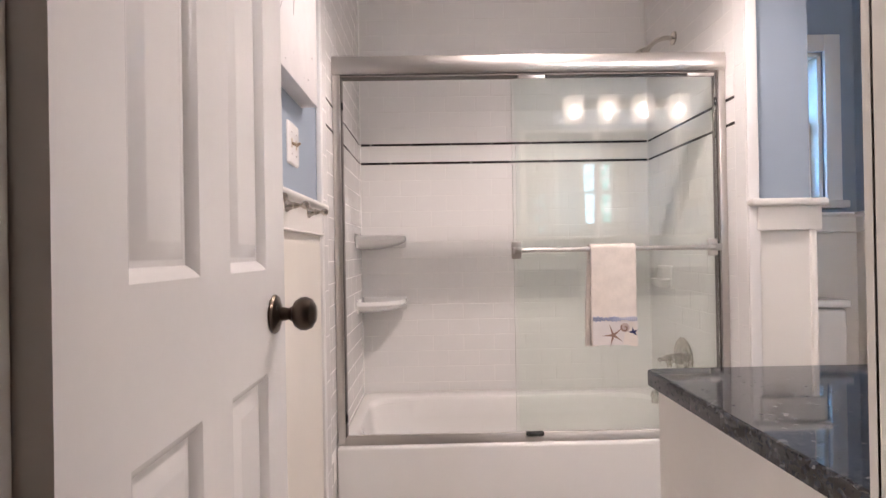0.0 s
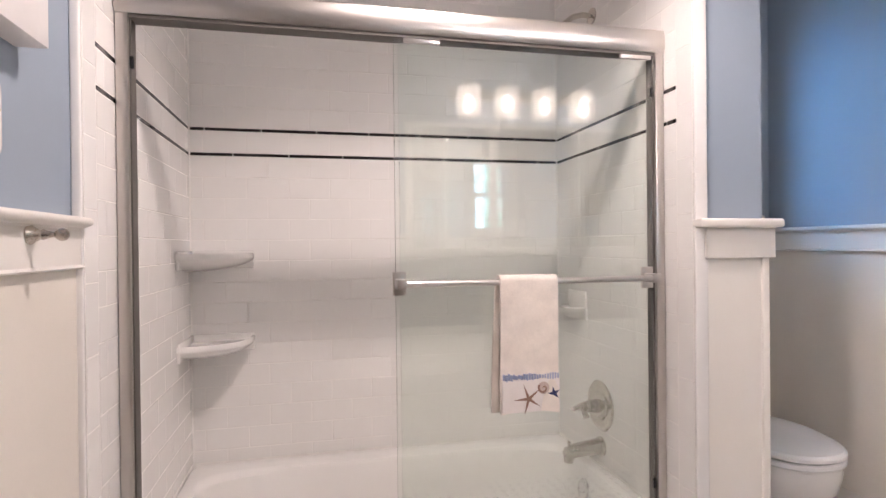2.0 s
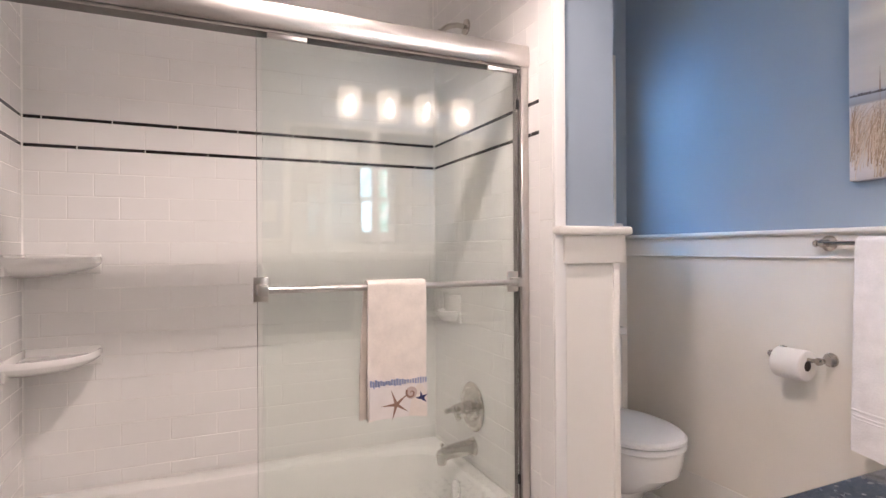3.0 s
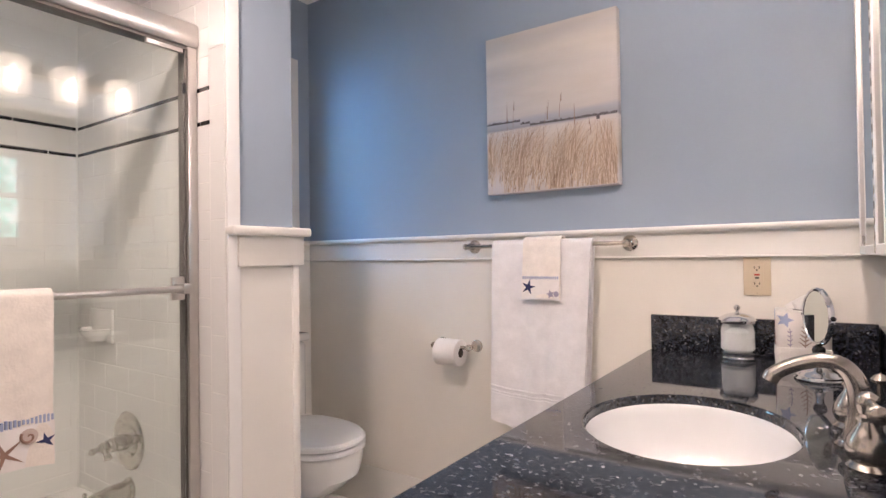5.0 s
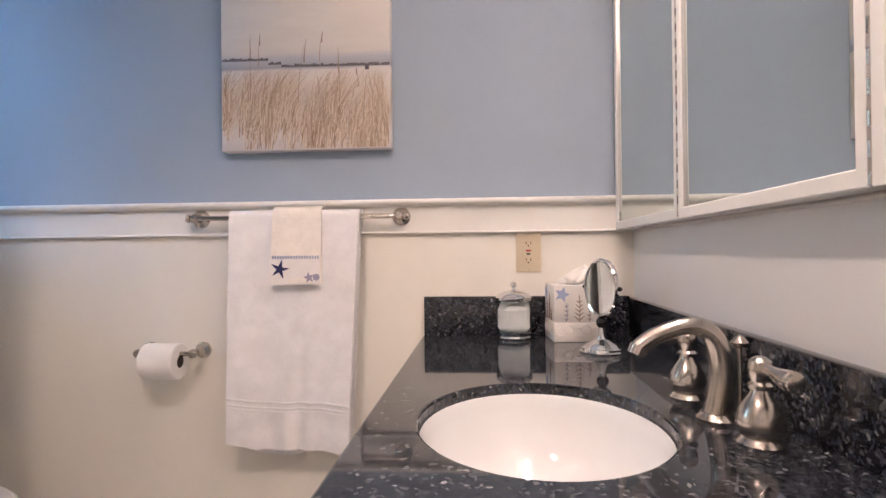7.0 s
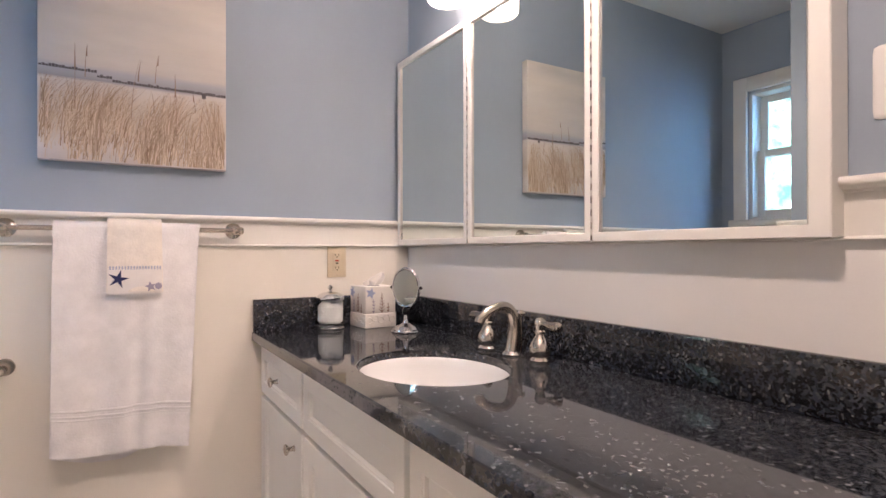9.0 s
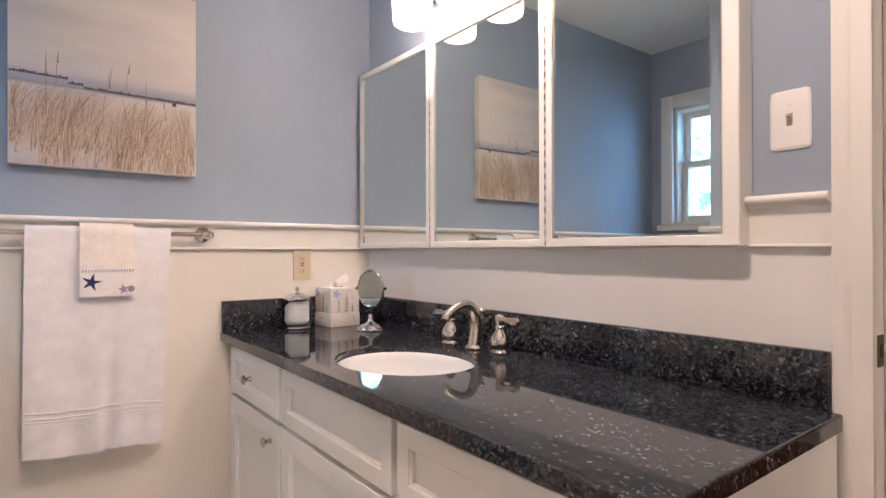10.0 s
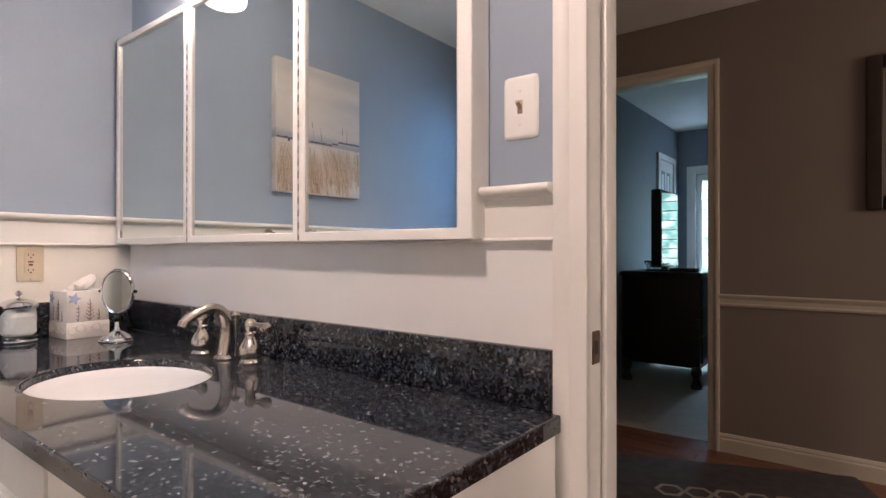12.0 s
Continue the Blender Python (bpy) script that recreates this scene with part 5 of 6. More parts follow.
# ---- switches, outlet, hooks, pictures ----
def switch_plate(name, at, m, gangs, w, h, up, label):
    s = new(name)
    s.matrix_basis = Matrix.Translation(at) @ m
    tagged(s, label, "light switch")
    def loop(i, d):
        return [(x, y, d) for x, y, _ in superloop(0, 0, w / 2 - i, h / 2 - i, 0, 14, 48)]
    part("cover_plate", rings(bmesh.new(), [loop(0, 0), loop(0, 0.002), loop(0.003, 0.005), loop(0.008, 0.0062)]), PLATE, s)
    for k in range(gangs):
        gx = (k - (gangs - 1) / 2) * 0.046
        part("toggle_frame", block(gx - 0.0055, gx + 0.0055, -0.0125, 0.0125, 0.0055, 0.0072, r=0.0008, seg=1), ALMONDD, s, "almond toggle surround")
        d = 0.006 if up[k] else -0.006
        part("toggle", sweep(bmesh.new(), [(gx, 0, 0.005), (gx, d * 0.7, 0.013), (gx, d * 1.2, 0.0185)], [0.0048, 0.0042, 0.0036], 8), ALMONDD, s, "almond toggle")
        for sz in (-0.030, 0.030):
            part("screw", lathe(bmesh.new(), [(0, 0.005), (0.0035, 0.006), (0.003, 0.0078), (0, 0.008)], Matrix.Translation((gx, sz, 0)), 12), PLATE, s)
    return s


switch_plate("light_switch", (0.8805, SY, 1.3635), FACE_SOUTH_WALL, 1, 0.072, 0.116, [True], "white single toggle switch plate on blue wall")
switch_plate("light_switch", (WX, 1.672, 1.361), FACE_WEST_WALL, 2, 0.118, 0.118, [False, True], "white double toggle switch plate on blue wall")

out = new("wall_outlet")
out.matrix_basis = Matrix.Translation((EX - 0.008, 0.915, 1.060)) @ FACE_EAST_WALL
tagged(out, "almond outlet with test buttons on the wainscot", "outlet")
part("cover_plate", block(-0.036, 0.036, -0.0585, 0.0585, 0, 0.006, r=0.002), ALMOND, out)
part("device_face", block(-0.0168, 0.0168, -0.034, 0.034, 0.0055, 0.0078, r=0.001), ALMOND, out)
# slots and ground holes are dark pieces on the face, coloured as their shade
for sy in (-0.024, 0.024):
    for sx in (-0.0065, 0.0065):
        part("slot", block(sx - 0.0011, sx + 0.0011, sy - 0.002, sy + 0.005, 0.0075, 0.0082), DARK, out)
    part("ground_hole", lathe(bmesh.new(), [(0, 0.0075), (0.0024, 0.0075), (0.0024, 0.0083), (0, 0.0083)], Matrix.Translation((0, sy - 0.0065, 0)), 12), DARK, out)
part("reset_button", block(-0.0075, 0.0075, 0.001, 0.0065, 0.0075, 0.0092, r=0.0005, seg=1), RED, out, "red reset button")
part("test_button", block(-0.0055, 0.0055, -0.0085, -0.0035, 0.0075, 0.0092, r=0.0005, seg=1), DARK, out, "black test button")
for sz in (-0.052, 0.052):
    part("screw", lathe(bmesh.new(), [(0, 0.006), (0.0028, 0.006), (0.0024, 0.0074), (0, 0.0076)], Matrix.Translation((0, sz, 0)), 12), ALMONDD, out)


def robe_hook(y):
    h = new("robe_hook")
    h.matrix_basis = Matrix.Translation((WX + 0.017, y, 1.180)) @ FACE_WEST_WALL @ Matrix.Scale(0.82, 4)
    tagged(h, "brushed nickel robe hook on the frieze board", "hook", "robe hooks on the frieze")
    part("rose", lathe(bmesh.new(), [(0, 0), (0.020, 0), (0.021, 0.003), (0.018, 0.008), (0.014, 0.012), (0.013, 0.016), (0, 0.016)], Matrix(), 22), NICKEL, h)
    part("stem", lathe(bmesh.new(), [(0.0125, 0.014), (0.010, 0.022), (0.0115, 0.026), (0.008, 0.034), (0.0055, 0.044), (0.006, 0.050)], Matrix(), 20), NICKEL, h)
    part("ball", lathe(bmesh.new(), [(0, 0.047), (0.008, 0.049), (0.0125, 0.055), (0.0135, 0.061), (0.0115, 0.068), (0.006, 0.072), (0, 0.073)], Matrix(), 20), NICKEL, h)
    return h


for hy in (1.335, 1.537, 1.778):
    robe_hook(hy)

pic = thing("beach_canvas", (EX - 0.038, 1.5655, 1.368), "unframed beach canvas of dune grass before the sea", "picture")
PW, PH = 0.509, 0.606
part("canvas", block(0.0, 0.036, -PW / 2, PW / 2, 0, PH, r=0.002), PRINT, pic, "printed sky, water and pale sand")
rnd = random.Random(12)


def blade(bm, y, z, h, lean, wd, out):
    """A printed grass blade as a thin curved sliver on the canvas."""
    n = 5
    left, right = [], []
    for i in range(n + 1):
        t = i / n
        yy = y + lean * h * t * t
        ww = wd * (1 - 0.85 * t)
        left.append((out, yy - ww, z + h * t)), right.append((out, yy + ww, z + h * t))
    a = [bm.verts.new(p) for p in left + right[::-1]]
    bm.faces.new(a)


bm = bmesh.new()
for i in range(4200):
    y = rnd.uniform(-PW / 2 + 0.004, PW / 2 - 0.004)
    u = 0.5 - y / PW                                  # 0 at the north edge, 1 at the south edge
    foot = 0.085 - 0.078 * u + 0.018 * math.sin(21 * u) + 0.010 * math.sin(57 * u + 1.0)
    clump = 0.5 + 0.5 * math.sin(15 * u + 0.4) * math.sin(33 * u + 2.0)
    if rnd.random() > 0.16 + 0.84 * clump:
        continue
    z0 = max(0.004, foot + rnd.gauss(-0.006, 0.034) + rnd.random() ** 2 * 0.06)
    hgt = max(0.02, min(0.245 - 0.02 * u - z0, rnd.gauss(0.085, 0.045) * (0.55 + 0.9 * clump)))
    lean = rnd.gauss(0.32, 0.24)
    if abs(y - lean * hgt) > PW / 2 - 0.005:
        lean *= -0.4
    if abs(y - lean * hgt) > PW / 2 - 0.003:
        continue
    blade(bm, y, z0, hgt, -lean, rnd.uniform(0.0005, 0.0017), -0.0006 - 0.00001 * (i % 40))
part("painted_grass", bm, GRASSP, pic, "tan printed dune grass", False)
bm = bmesh.new()
for y, z, h, lean in ((0.165, 0.17, 0.20, 0.0), (0.14, 0.27, 0.10, -0.05), (-0.105, 0.12, 0.20, 0.02), (0.02, 0.16, 0.19, -0.12), (-0.045, 0.28, 0.09, -0.1), (-0.175, 0.10, 0.15, -0.08), (-0.16, 0.20, 0.06, 0.1), (0.10, 0.08, 0.17, 0.05), (-0.02, 0.05, 0.16, 0.1), (0.2, 0.06, 0.15, -0.1), (-0.21, 0.05, 0.15, -0.12)):
    z -= 0.02
    blade(bm, y, z, h, lean, 0.0012, -0.0012)
    if z > 0.09:
        blade(bm, y + lean * h * 0.8, z + h * 0.62, h * 0.36, lean, 0.0022, -0.00125)
part("painted_stalk", bm, STALKP, pic, "dark printed seed stalks", False)
bm = bmesh.new()
for i in range(64):
    y = PW / 2 - 0.006 - i * 0.0079
    z = 0.256 - (0.008 if i > 22 else 0.0) - 0.0001 * i + (0.012 if i < 18 else 0)
    rbox(bm, -0.0008, -0.0003, y - 0.0034, y + 0.0034, z, z + rnd.uniform(0.005, 0.0105))
rbox(bm, -0.0009, -0.0003, -0.192, -0.180, 0.231, 0.246)
part("painted_fence", bm, FENCEP, pic, "thin dark printed jetty line", False)

cv = thing("blossom_canvas", (WX, 1.505, 1.490), "white canvas with grey brushed branches on blue wall", "picture")
part("canvas", block(0, 0.050, -0.275, 0.275, 0, 0.62, r=0.002), CANVASW, cv)
bm = bmesh.new()
for p0, p1, p2, p3, w0 in (((0.28), 0.16, 0.20, 0.62, 0.030), (0.14, 0.10, 0.34, 0.50, 0.012), (0.20, 0.22, 0.12, 0.60, 0.014)):
    pts = [(0.0507, -0.275 + p0 + (p2 - p0) * t * 0.9 + 0.02 * math.sin(9 * t), p1 + (p3 - p1) * t) for t in (i / 9 for i in range(10))]
    n = len(pts)
    vs = [bm.verts.new((x, y - w0 * 0.5 * (0.15 + 0.85 * i / n), z)) for i, (x, y, z) in enumerate(pts)] + [bm.verts.new((x, y + w0 * 0.5 * (0.15 + 0.85 * i / n), z)) for i, (x, y, z) in reversed(list(enumerate(pts)))]
    bm.faces.new(vs)
for i in range(46):
    y, z = rnd.uniform(-0.25, 0.26), rnd.uniform(0.02, 0.6)
    r = rnd.uniform(0.0015, 0.006)
    bm.faces.new([bm.verts.new((0.0508, y + r * 0.7 * math.cos(a), z + r * (1.4 if i % 2 else 0.6) * math.sin(a))) for a in (0, 1.2, 2.5, 3.6, 5.0)])
part("brush_marks", bm, CANVASGREY, cv, "loose grey brush marks", False)

# ---- hall and bedroom things ----
rug = thing("hall_rug", (0.3, -0.7, 0.0), "dark grey hall rug with linked hexagon border", "rug", rz=21.8)
part("rug_body", block(-0.30, 0.95, -1.08, 0.60, 0.0005, 0.010, r=0.004), RUG, rug)


def hexring(cx, cy, r, w):
    bm = bmesh.new()
    loops = []
    for rr, z in ((r, 0.0095), (r, 0.0125), (r - w, 0.0125), (r - w, 0.0095)):
        loops.append([(cx + rr * math.cos(math.pi / 3 * i), cy + rr * math.sin(math.pi / 3 * i), z) for i in range(6)])
    return rings(bm, loops + [loops[0]], False, False)


for i in range(7):
    part("hexagon", hexring(0.578 - 0.120 * i, -0.674, 0.067, 0.018), RUGHEX, rug, "beige woven hexagon", False)
for i in range(7):
    part("hexagon", hexring(0.578 - 0.120 * i, 0.30, 0.067, 0.018), RUGHEX, rug, "beige woven hexagon", False)

hp = thing("hall_picture", (0.066, HALL_Y, 1.655), "dark wooden picture frame with beige mat", "picture")
part("mat", block(-0.25, 0.25, 0.002, 0.010, -0.31, 0.31), MATB, hp, smooth=False)
for lim in ((-0.315, -0.25, -0.365, 0.365), (0.25, 0.315, -0.365, 0.365), (-0.25, 0.25, 0.30, 0.365), (-0.25, 0.25, -0.365, -0.30)):
    part("frame_rail", block(lim[0], lim[1], 0.001, 0.028, lim[2], lim[3], r=0.008, seg=3), FRAMEB, hp)

desk = thing("dresser", (1.715, -3.46, 0.004), "dark mahogany dresser with turned feet", "dresser")
part("top", block(-0.325, 0.325, -0.62, 0.345, 0.885, 0.92, r=0.010, seg=3), DARKWOOD, desk)
part("carcass", block(-0.30, 0.315, -0.58, 0.315, 0.16, 0.885, r=0.004), DARKWOOD, desk)
for lx in (-0.27, 0.28):
    for ly in (-0.55, 0.30):
        part("foot", lathe(bmesh.new(), [(0.042, 0.0), (0.045, 0.02), (0.030, 0.05), (0.026, 0.08), (0.042, 0.11), (0.040, 0.15), (0.03, 0.17)], Matrix.Translation((lx, ly, 0)), 18), DARKWOOD, desk)
for k in range(3):
    dr = part("drawer_front", block(-0.315, -0.30, -0.55, 0.285, 0.20 + k * 0.225, 0.41 + k * 0.225, r=0.004), DARKWOOD, desk)
    for ly in (-0.35, 0.08):
        part("pull", lathe(bmesh.new(), [(0, 0), (0.006, 0), (0.006, 0.012), (0.016, 0.02), (0.012, 0.028), (0, 0.03)], pose(-0.315, ly, 0.305 + k * 0.225, 0, -90), 14), BRASS, dr)

tv = thing("television", (1.755, -3.45, 0.925), "black flat television reflecting the bright window", "television", rz=2)
part("stand", block(-0.12, 0.12, -0.20, 0.20, 0.0, 0.015, r=0.005), BLACK, tv)
part("neck", block(-0.02, 0.03, -0.06, 0.06, 0.012, 0.08, r=0.005), BLACK, tv)
part("housing", block(-0.03, 0.05, -0.30, 0.30, 0.03, 0.68, r=0.012, seg=3), BLACK, tv)
part("screen", block(-0.033, -0.029, -0.275, 0.275, 0.065, 0.65), SCREEN, tv, smooth=False)
bx = thing("remote_tray", (1.55, -3.25, 0.925), "small dark flat player box beside the television", "player")
part("case", block(-0.10, 0.10, -0.10, 0.10, 0.0, 0.030, r=0.006), BLACK, bx)
cb = thing("cable", (1.86, -3.20, 0.925), "loose black cable loops behind the television", "cable")
pts = [(0.04 * math.sin(2.1 * i) - 0.01 * i, 0.02 * i - 0.1, 0.012 + 0.075 * abs(math.sin(1.1 * i))) for i in range(12)]
part("cord", sweep(bmesh.new(), pts, 0.006, 8), BLACK, cb)

bd = panel_door("door_3", 0.50, 2.02, 0.03, [(0.2, 0.9), (1.05, 1.55), (1.63, 1.92)], [(0.08, 0.23), (0.27, 0.42)], WHITE, (BED_X - 0.004, -4.74, 0.006), 90.0, "closed white panelled closet door")
tagged(bd, kind="structure")
part("lever", lathe(bmesh.new(), KNOB, pose(0.05, 0.0, 0.95, -90) , 18), BRONZE, bd, "dark door knob")
for y0, y1, z0, z1 in ((-4.80, -4.74, 0.004, 2.09), (-4.24, -4.18, 0.004, 2.09), (-4.74, -4.24, 2.03, 2.09)):
    setting("trim_closet", block(BED_X - 0.022, BED_X - 0.0005, y0, y1, z0, z1, r=0.003), WHITE, "white casing of the closet door", "casing")

gd = thing("window_2", (0, 0, 0), "tall white glazed door with plantation shutters", "window")
tagged(gd, kind="structure")
x0, x1, z0, z1 = BW
for lim in ((x0, x0 + 0.06, z0, z1), (x1 - 0.06, x1, z0, z1), (x0 + 0.06, x1 - 0.06, z1 - 0.08, z1), (x0 + 0.06, x1 - 0.06, z0, z0 + 0.15)):
    part("frame_rail", block(lim[0], lim[1], BED_Y - 0.08, BED_Y - 0.03, lim[2], lim[3], r=0.003), WHITE, gd)
for lim in ((x0 - 0.09, x0, 0.0, z1 + 0.09), (x1, x1 + 0.09, 0.0, z1 + 0.09), (x0, x1, z1, z1 + 0.09)):
    part("casing_board", block(lim[0], lim[1], BED_Y - 0.001, BED_Y + 0.02, lim[2], lim[3], r=0.003), WHITE, gd)
pane = part("pane", block(x0 + 0.05, x1 - 0.05, BED_Y - 0.057, BED_Y - 0.053, z0 + 0.14, z1 - 0.07), CLEAR, gd, smooth=False)
pane.visible_shadow = False
sm = mesh_of("slat", rbox(bmesh.new(), x0 + 0.06, x1 - 0.06, -0.020, 0.020, -0.003, 0.003, r=0.002, seg=1), WHITE)
for k in range(16):
    s = new("slat", sm)
    s.parent = gd
    s.matrix_basis = pose(0, BED_Y - 0.012, z0 + 0.19 + k * 0.106, 12)
part("tilt_rod", sweep(bmesh.new(), [((x0 + x1) / 2 + 0.18, BED_Y + 0.012, z0 + 0.18), ((x0 + x1) / 2 + 0.18, BED_Y + 0.012, z1 - 0.1)], 0.006, 8), WHITE, gd)


# ---- tiles, planks and mosaic ----
tile_meshes = {}


def tile_mesh(ln, ht, material, depth=0.009):
    key = (round(ln, 4), round(ht, 4), material.name)
    if key not in tile_meshes:
        bm = bmesh.new()
        c = 0.0014
        rings(bm, [[(0, 0, 0), (ln, 0, 0), (ln, ht, 0), (0, ht, 0)], [(0, 0, depth - c), (ln, 0, depth - c), (ln, ht, depth - c), (0, ht, depth - c)], [(c, c, depth), (ln - c, c, depth), (ln - c, ht - c, depth), (c, ht - c, depth)]], close_first=False)
        me = mesh_of("tile", bm, material, False)
        tile_meshes[key] = me
    return tile_meshes[key]


ROWH, GAP, TLEN = 0.0785, 0.0018, 0.1545
LINERS = (1.4985, 1.5925)


def tile_rows():
    rows = []
    z = LINERS[0]
    while z > 0.354:
        lo = max(z - ROWH, 0.354)
        rows.append((lo, z))
        z = lo
    rows.append((LINERS[0] + 0.0145, LINERS[1]))
    z = LINERS[1] + 0.0145
    while z < H - 0.01:
        rows.append((z, min(z + ROWH, H)))
        z += ROWH
    return rows


def tile_wall(name, m, length, bullnose, label):
    """A tiled wall: m maps (along, up, out); bullnose: 'start', 'end' or '' where the field stops at a rounded edge column."""
    a0, a1 = (0.068 if bullnose == "start" else 0.0), length - (0.068 if bullnose == "end" else 0.0)
    base = setting(name, prism(bmesh.new(), [(0, 0.001), (length, 0.001), (length, H), (0, H)], m @ Matrix.Translation((0, 0, -0.0115)), 0.0108), GROUT, label, "tiled wall")
    def put(u, v, ln, ht, material, nm):
        o = new(nm, tile_mesh(ln, ht, material))
        o.parent = base
        o.matrix_basis = m @ Matrix.Translation((u, v, -0.009 + rt.uniform(-0.0002, 0.0005)))
    for k, (lo, hi) in enumerate(tile_rows()):
        u = a0 - (TLEN * 0.5 if k % 2 else 0.0) - 0.03
        while u < a1 - 0.004:
            s, e = max(u, a0), min(u + TLEN, a1)
            if e - s > 0.012:
                put(s + 0.0007, lo + GAP / 2, e - s - 0.0014, hi - lo - GAP, TILE, "tile")
            u += TLEN
    for j, z in enumerate(LINERS):
        u = -0.05 - 0.10 * j
        while u < a1 - 0.004 + (0.0 if bullnose else 0.0):
            s, e = max(u, a0), min(u + 0.2035, a1)
            if e - s > 0.012:
                put(s + 0.001, z + 0.001, e - s - 0.002, 0.0125, BLACKT, "liner_tile")
            u += 0.2035
    if bullnose:
        # the strip beside the tub runs down to the floor
        z = LINERS[0]
        while z > 0.36:
            z -= ROWH
        k = 0
        while z > 0.01:
            lo = max(z - ROWH, 0.002)
            ln = 0.080 if k % 2 else 0.040
            put(0.068 if bullnose == "start" else length - 0.068 - ln, lo + GAP / 2, ln - GAP, z - lo - GAP, TILE, "tile")
            z, k = lo, k + 1
        z = 0.002
        u = 0.0 if bullnose == "start" else length - 0.068
        while z < H - 0.02:
            hi = min(z + 0.1545, H)
            put(u + GAP / 2, z + GAP / 2, 0.068 - GAP, hi - z - GAP, TILE, "edge_tile")
            z = hi
    return base


rt = random.Random(3)
tile_wall("wall_tiled_back", Matrix.Translation((TILE_L, TILE_BACK, 0)) @ FACE_NORTH_WALL, TILE_R - TILE_L, "", "white subway tiles with two black liner rows")
tile_wall("wall_tiled_left", Matrix.Translation((TILE_L, 1.992, 0)) @ FACE_WEST_WALL, TILE_BACK - 1.992, "start", "white subway tiles with two black liner rows")
tile_wall("wall_tiled_right", Matrix.Translation((TILE_R, TILE_BACK, 0)) @ FACE_EAST_WALL, TILE_BACK - 2.049, "end", "white subway tiles with two black liner rows")
for nm, cx, sg in (("trim_caulk_left", TILE_L, 1), ("trim_caulk_right", TILE_R, -1)):
    pts = [(cx - sg * 0.003, TILE_BACK + 0.003), (cx + sg * 0.0045, TILE_BACK + 0.003), (cx + sg * 0.0045, TILE_BACK - 0.0003), (cx + sg * 0.0003, TILE_BACK - 0.0045), (cx - sg * 0.003, TILE_BACK - 0.0045)]
    setting(nm, prism(bmesh.new(), pts, Matrix.Translation((0, 0, 0.335)), H - 0.34), GROUT, "white caulk in the tiled corner", "caulk")
bm = bmesh.new()
rbox(bm, WX - 0.001, TILE_L - 0.0115, 1.992, TILE_BACK + 0.011, 0, H)
setting("wall_tile_bed_left", bm, WHITE, "plaster bed under the left tiles", "wall")
nb = bmesh.new()
rbox(nb, WX, TILE_L - 0.001, 1.980, 1.9925, 0.0, H, r=0.004, seg=3)
rbox(nb, TILE_R + 0.001, 1.514, 2.040, 2.0485, 0.0, H, r=0.003, seg=3)
setting("trim_tile_edges", nb, TILE, "white glazed rounded tile edge", "tile trim", True)

# octagon and dot mosaic
floor = setting("floor", block(WX, EX, SY - 0.1, NY, -0.0042, -0.0022), GROUT, "white octagon mosaic floor with black dots", "floor")
P = 0.0508


def octagon():
    h, c = P / 2 - 0.0010, 0.0135
    pts = [(-h + c, -h), (h - c, -h), (h, -h + c), (h, h - c), (h - c, h), (-h + c, h), (-h, h - c), (-h, -h + c)]
    bm = bmesh.new()
    return rings(bm, [[(x, y, -0.0024) for x, y in pts], [(x, y, -0.0004) for x, y in pts], [(x * 0.97, y * 0.97, 0.0) for x, y in pts]], close_first=False)


def dot():
    r = 0.0125
    pts = [(r, 0), (0, r), (-r, 0), (0, -r)]
    return rings(bmesh.new(), [[(x, y, -0.0024) for x, y in pts], [(x, y, -0.0004) for x, y in pts], [(x * 0.93, y * 0.93, 0.0) for x, y in pts]], close_first=False)


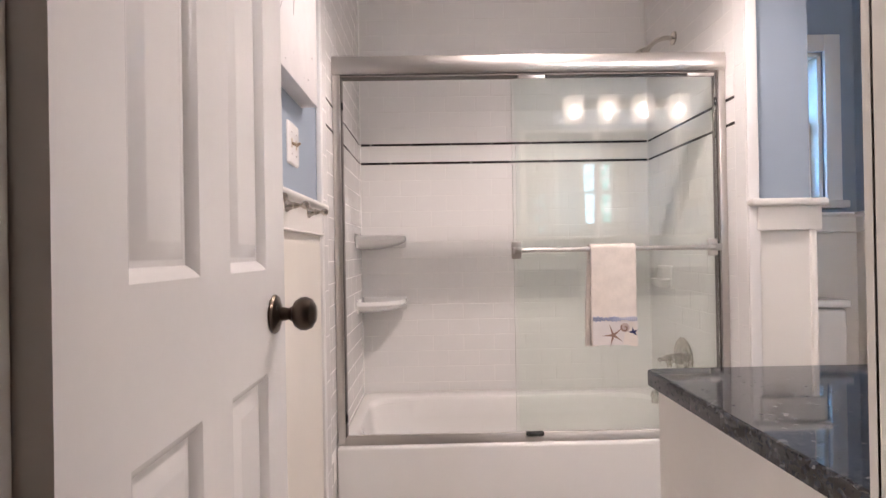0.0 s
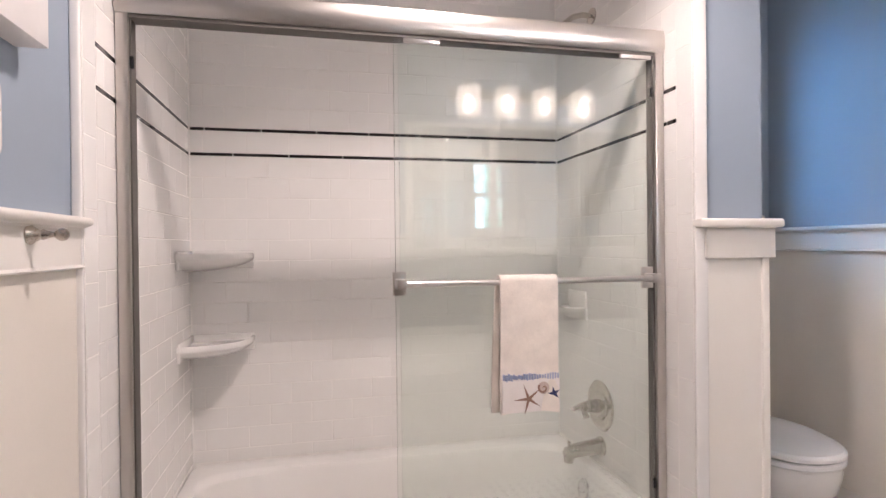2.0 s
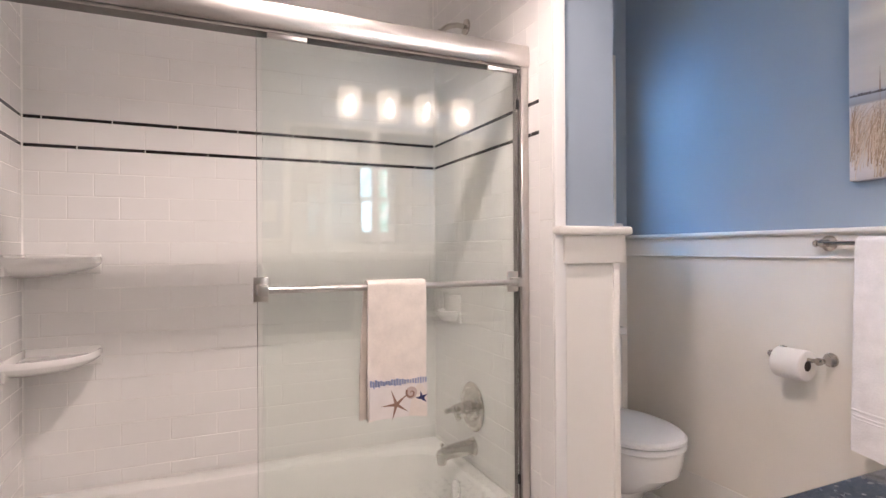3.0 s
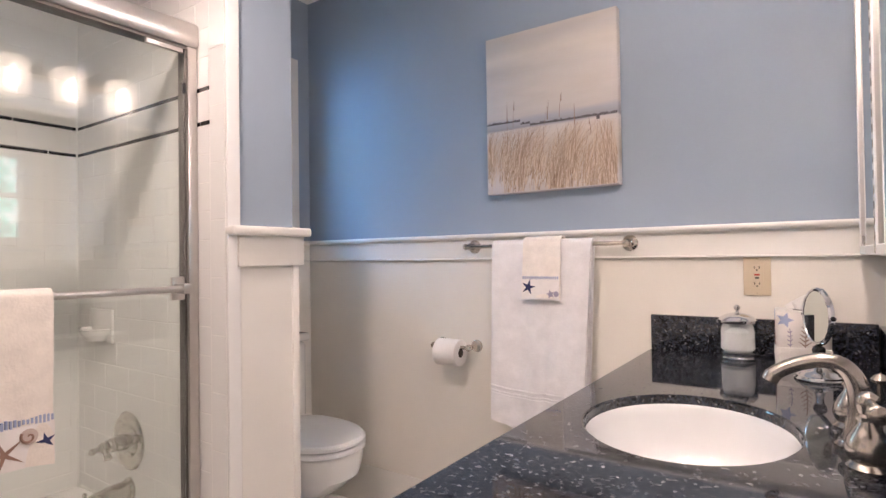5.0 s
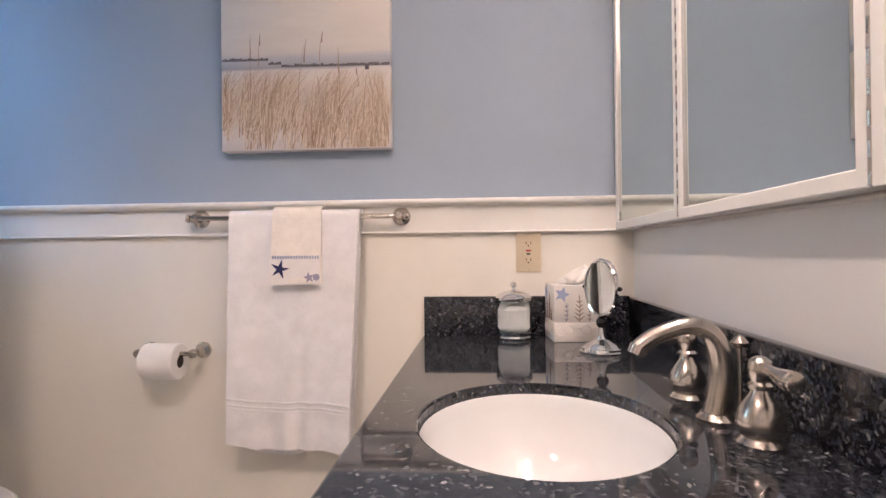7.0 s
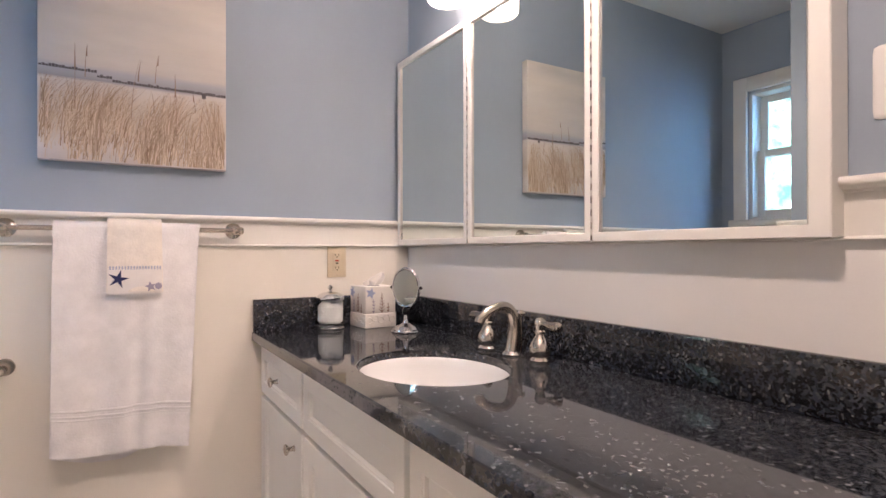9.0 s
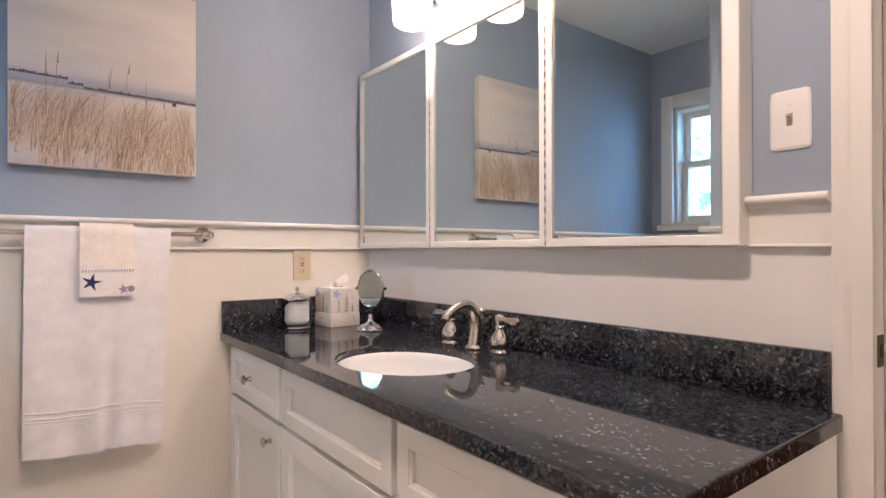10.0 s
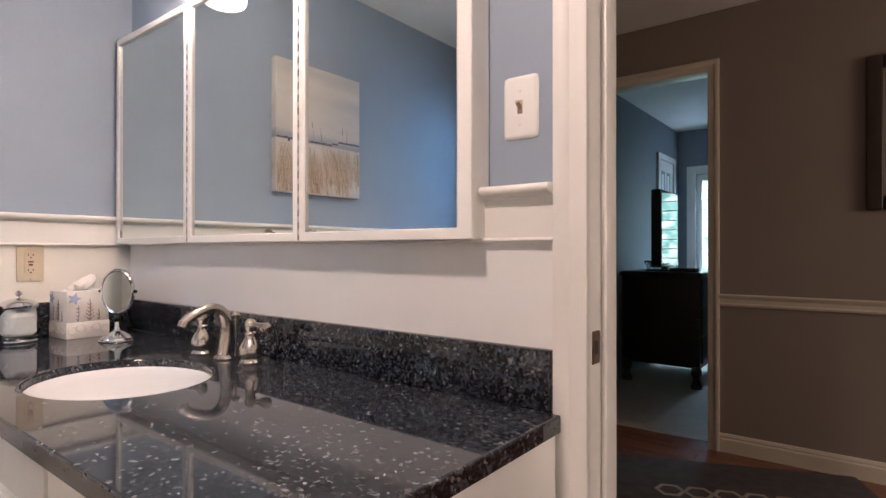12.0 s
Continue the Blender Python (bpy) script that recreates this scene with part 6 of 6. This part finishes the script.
om, dm = mesh_of("tile", octagon(), TILE, False), mesh_of("dot_tile", dot(), BLACKT, False)
far_o, far_d = ([], []), ([], [])
ov, of = [v.co.copy() for v in om.vertices], [tuple(p.vertices) for p in om.polygons]
dv, df = [v.co.copy() for v in dm.vertices], [tuple(p.vertices) for p in dm.polygons]
for i in range(int((EX - WX - 0.03) / P)):
    for j in range(int((2.9 - SY) / P) + 1):
        x, y = EX - 0.03 - P * (i + 0.5), NY - 0.02 - P * (j + 0.5)
        if y < SY - 0.08 or (x < 1.5 and y > 2.12) or (1.50 < x < 1.74 and y > 2.05) or (x > 0.85 and y < 1.12):
            continue
        near = x > 2.20 and 1.95 < y < 2.92
        for k, (me, pts, fs, far, dx) in enumerate(((om, ov, of, far_o, 0.0), (dm, dv, df, far_d, P / 2))):
            if near:
                o = new(me.name, me)
                o.parent = floor
                o.location = (x - dx, y - dx, 0.0)
            else:
                base = len(far[0])
                far[0].extend([(p.x + x - dx, p.y + y - dx, p.z) for p in pts])
                far[1].extend([tuple(q + base for q in f) for f in fs])
for nm, far, mat in (("floor_tiles", far_o, TILE), ("floor_dots", far_d, BLACKT)):
    me = bpy.data.meshes.new(nm)
    me.from_pydata(far[0], [], far[1])
    me.materials.append(mat)
    o = new(nm, me)
    o.parent = floor
    tagged(o, kind="stuff")

# hall floorboards
boards = setting("floor_hall", block(-2.2, 3.2, HALL_Y - 0.10, 0.5, -0.0079, -0.006), DARKWOOD, "glossy cherry floorboards in the hall", "floor")
rb = random.Random(8)
bmesh_by_len = {}
yy, k = HALL_Y - 0.10, 0
while yy < 0.5:
    xx = -2.2 - rb.uniform(0, 1.0)
    while xx < 3.2:
        ln = rb.choice((0.9, 1.2, 1.5))
        s, e = max(xx, -2.2), min(xx + ln, 3.2)
        key = round(e - s, 2)
        if key > 0.05:
            if key not in bmesh_by_len:
                bmesh_by_len[key] = mesh_of("plank", rbox(bmesh.new(), 0.001, key - 0.001, 0.0006, 0.0794, -0.006, 0.0, r=0.001, seg=1), CHERRY, False)
            o = new("plank", bmesh_by_len[key])
            o.parent = boards
            o.location = (s, yy, 0)
        xx += ln
    yy += 0.08
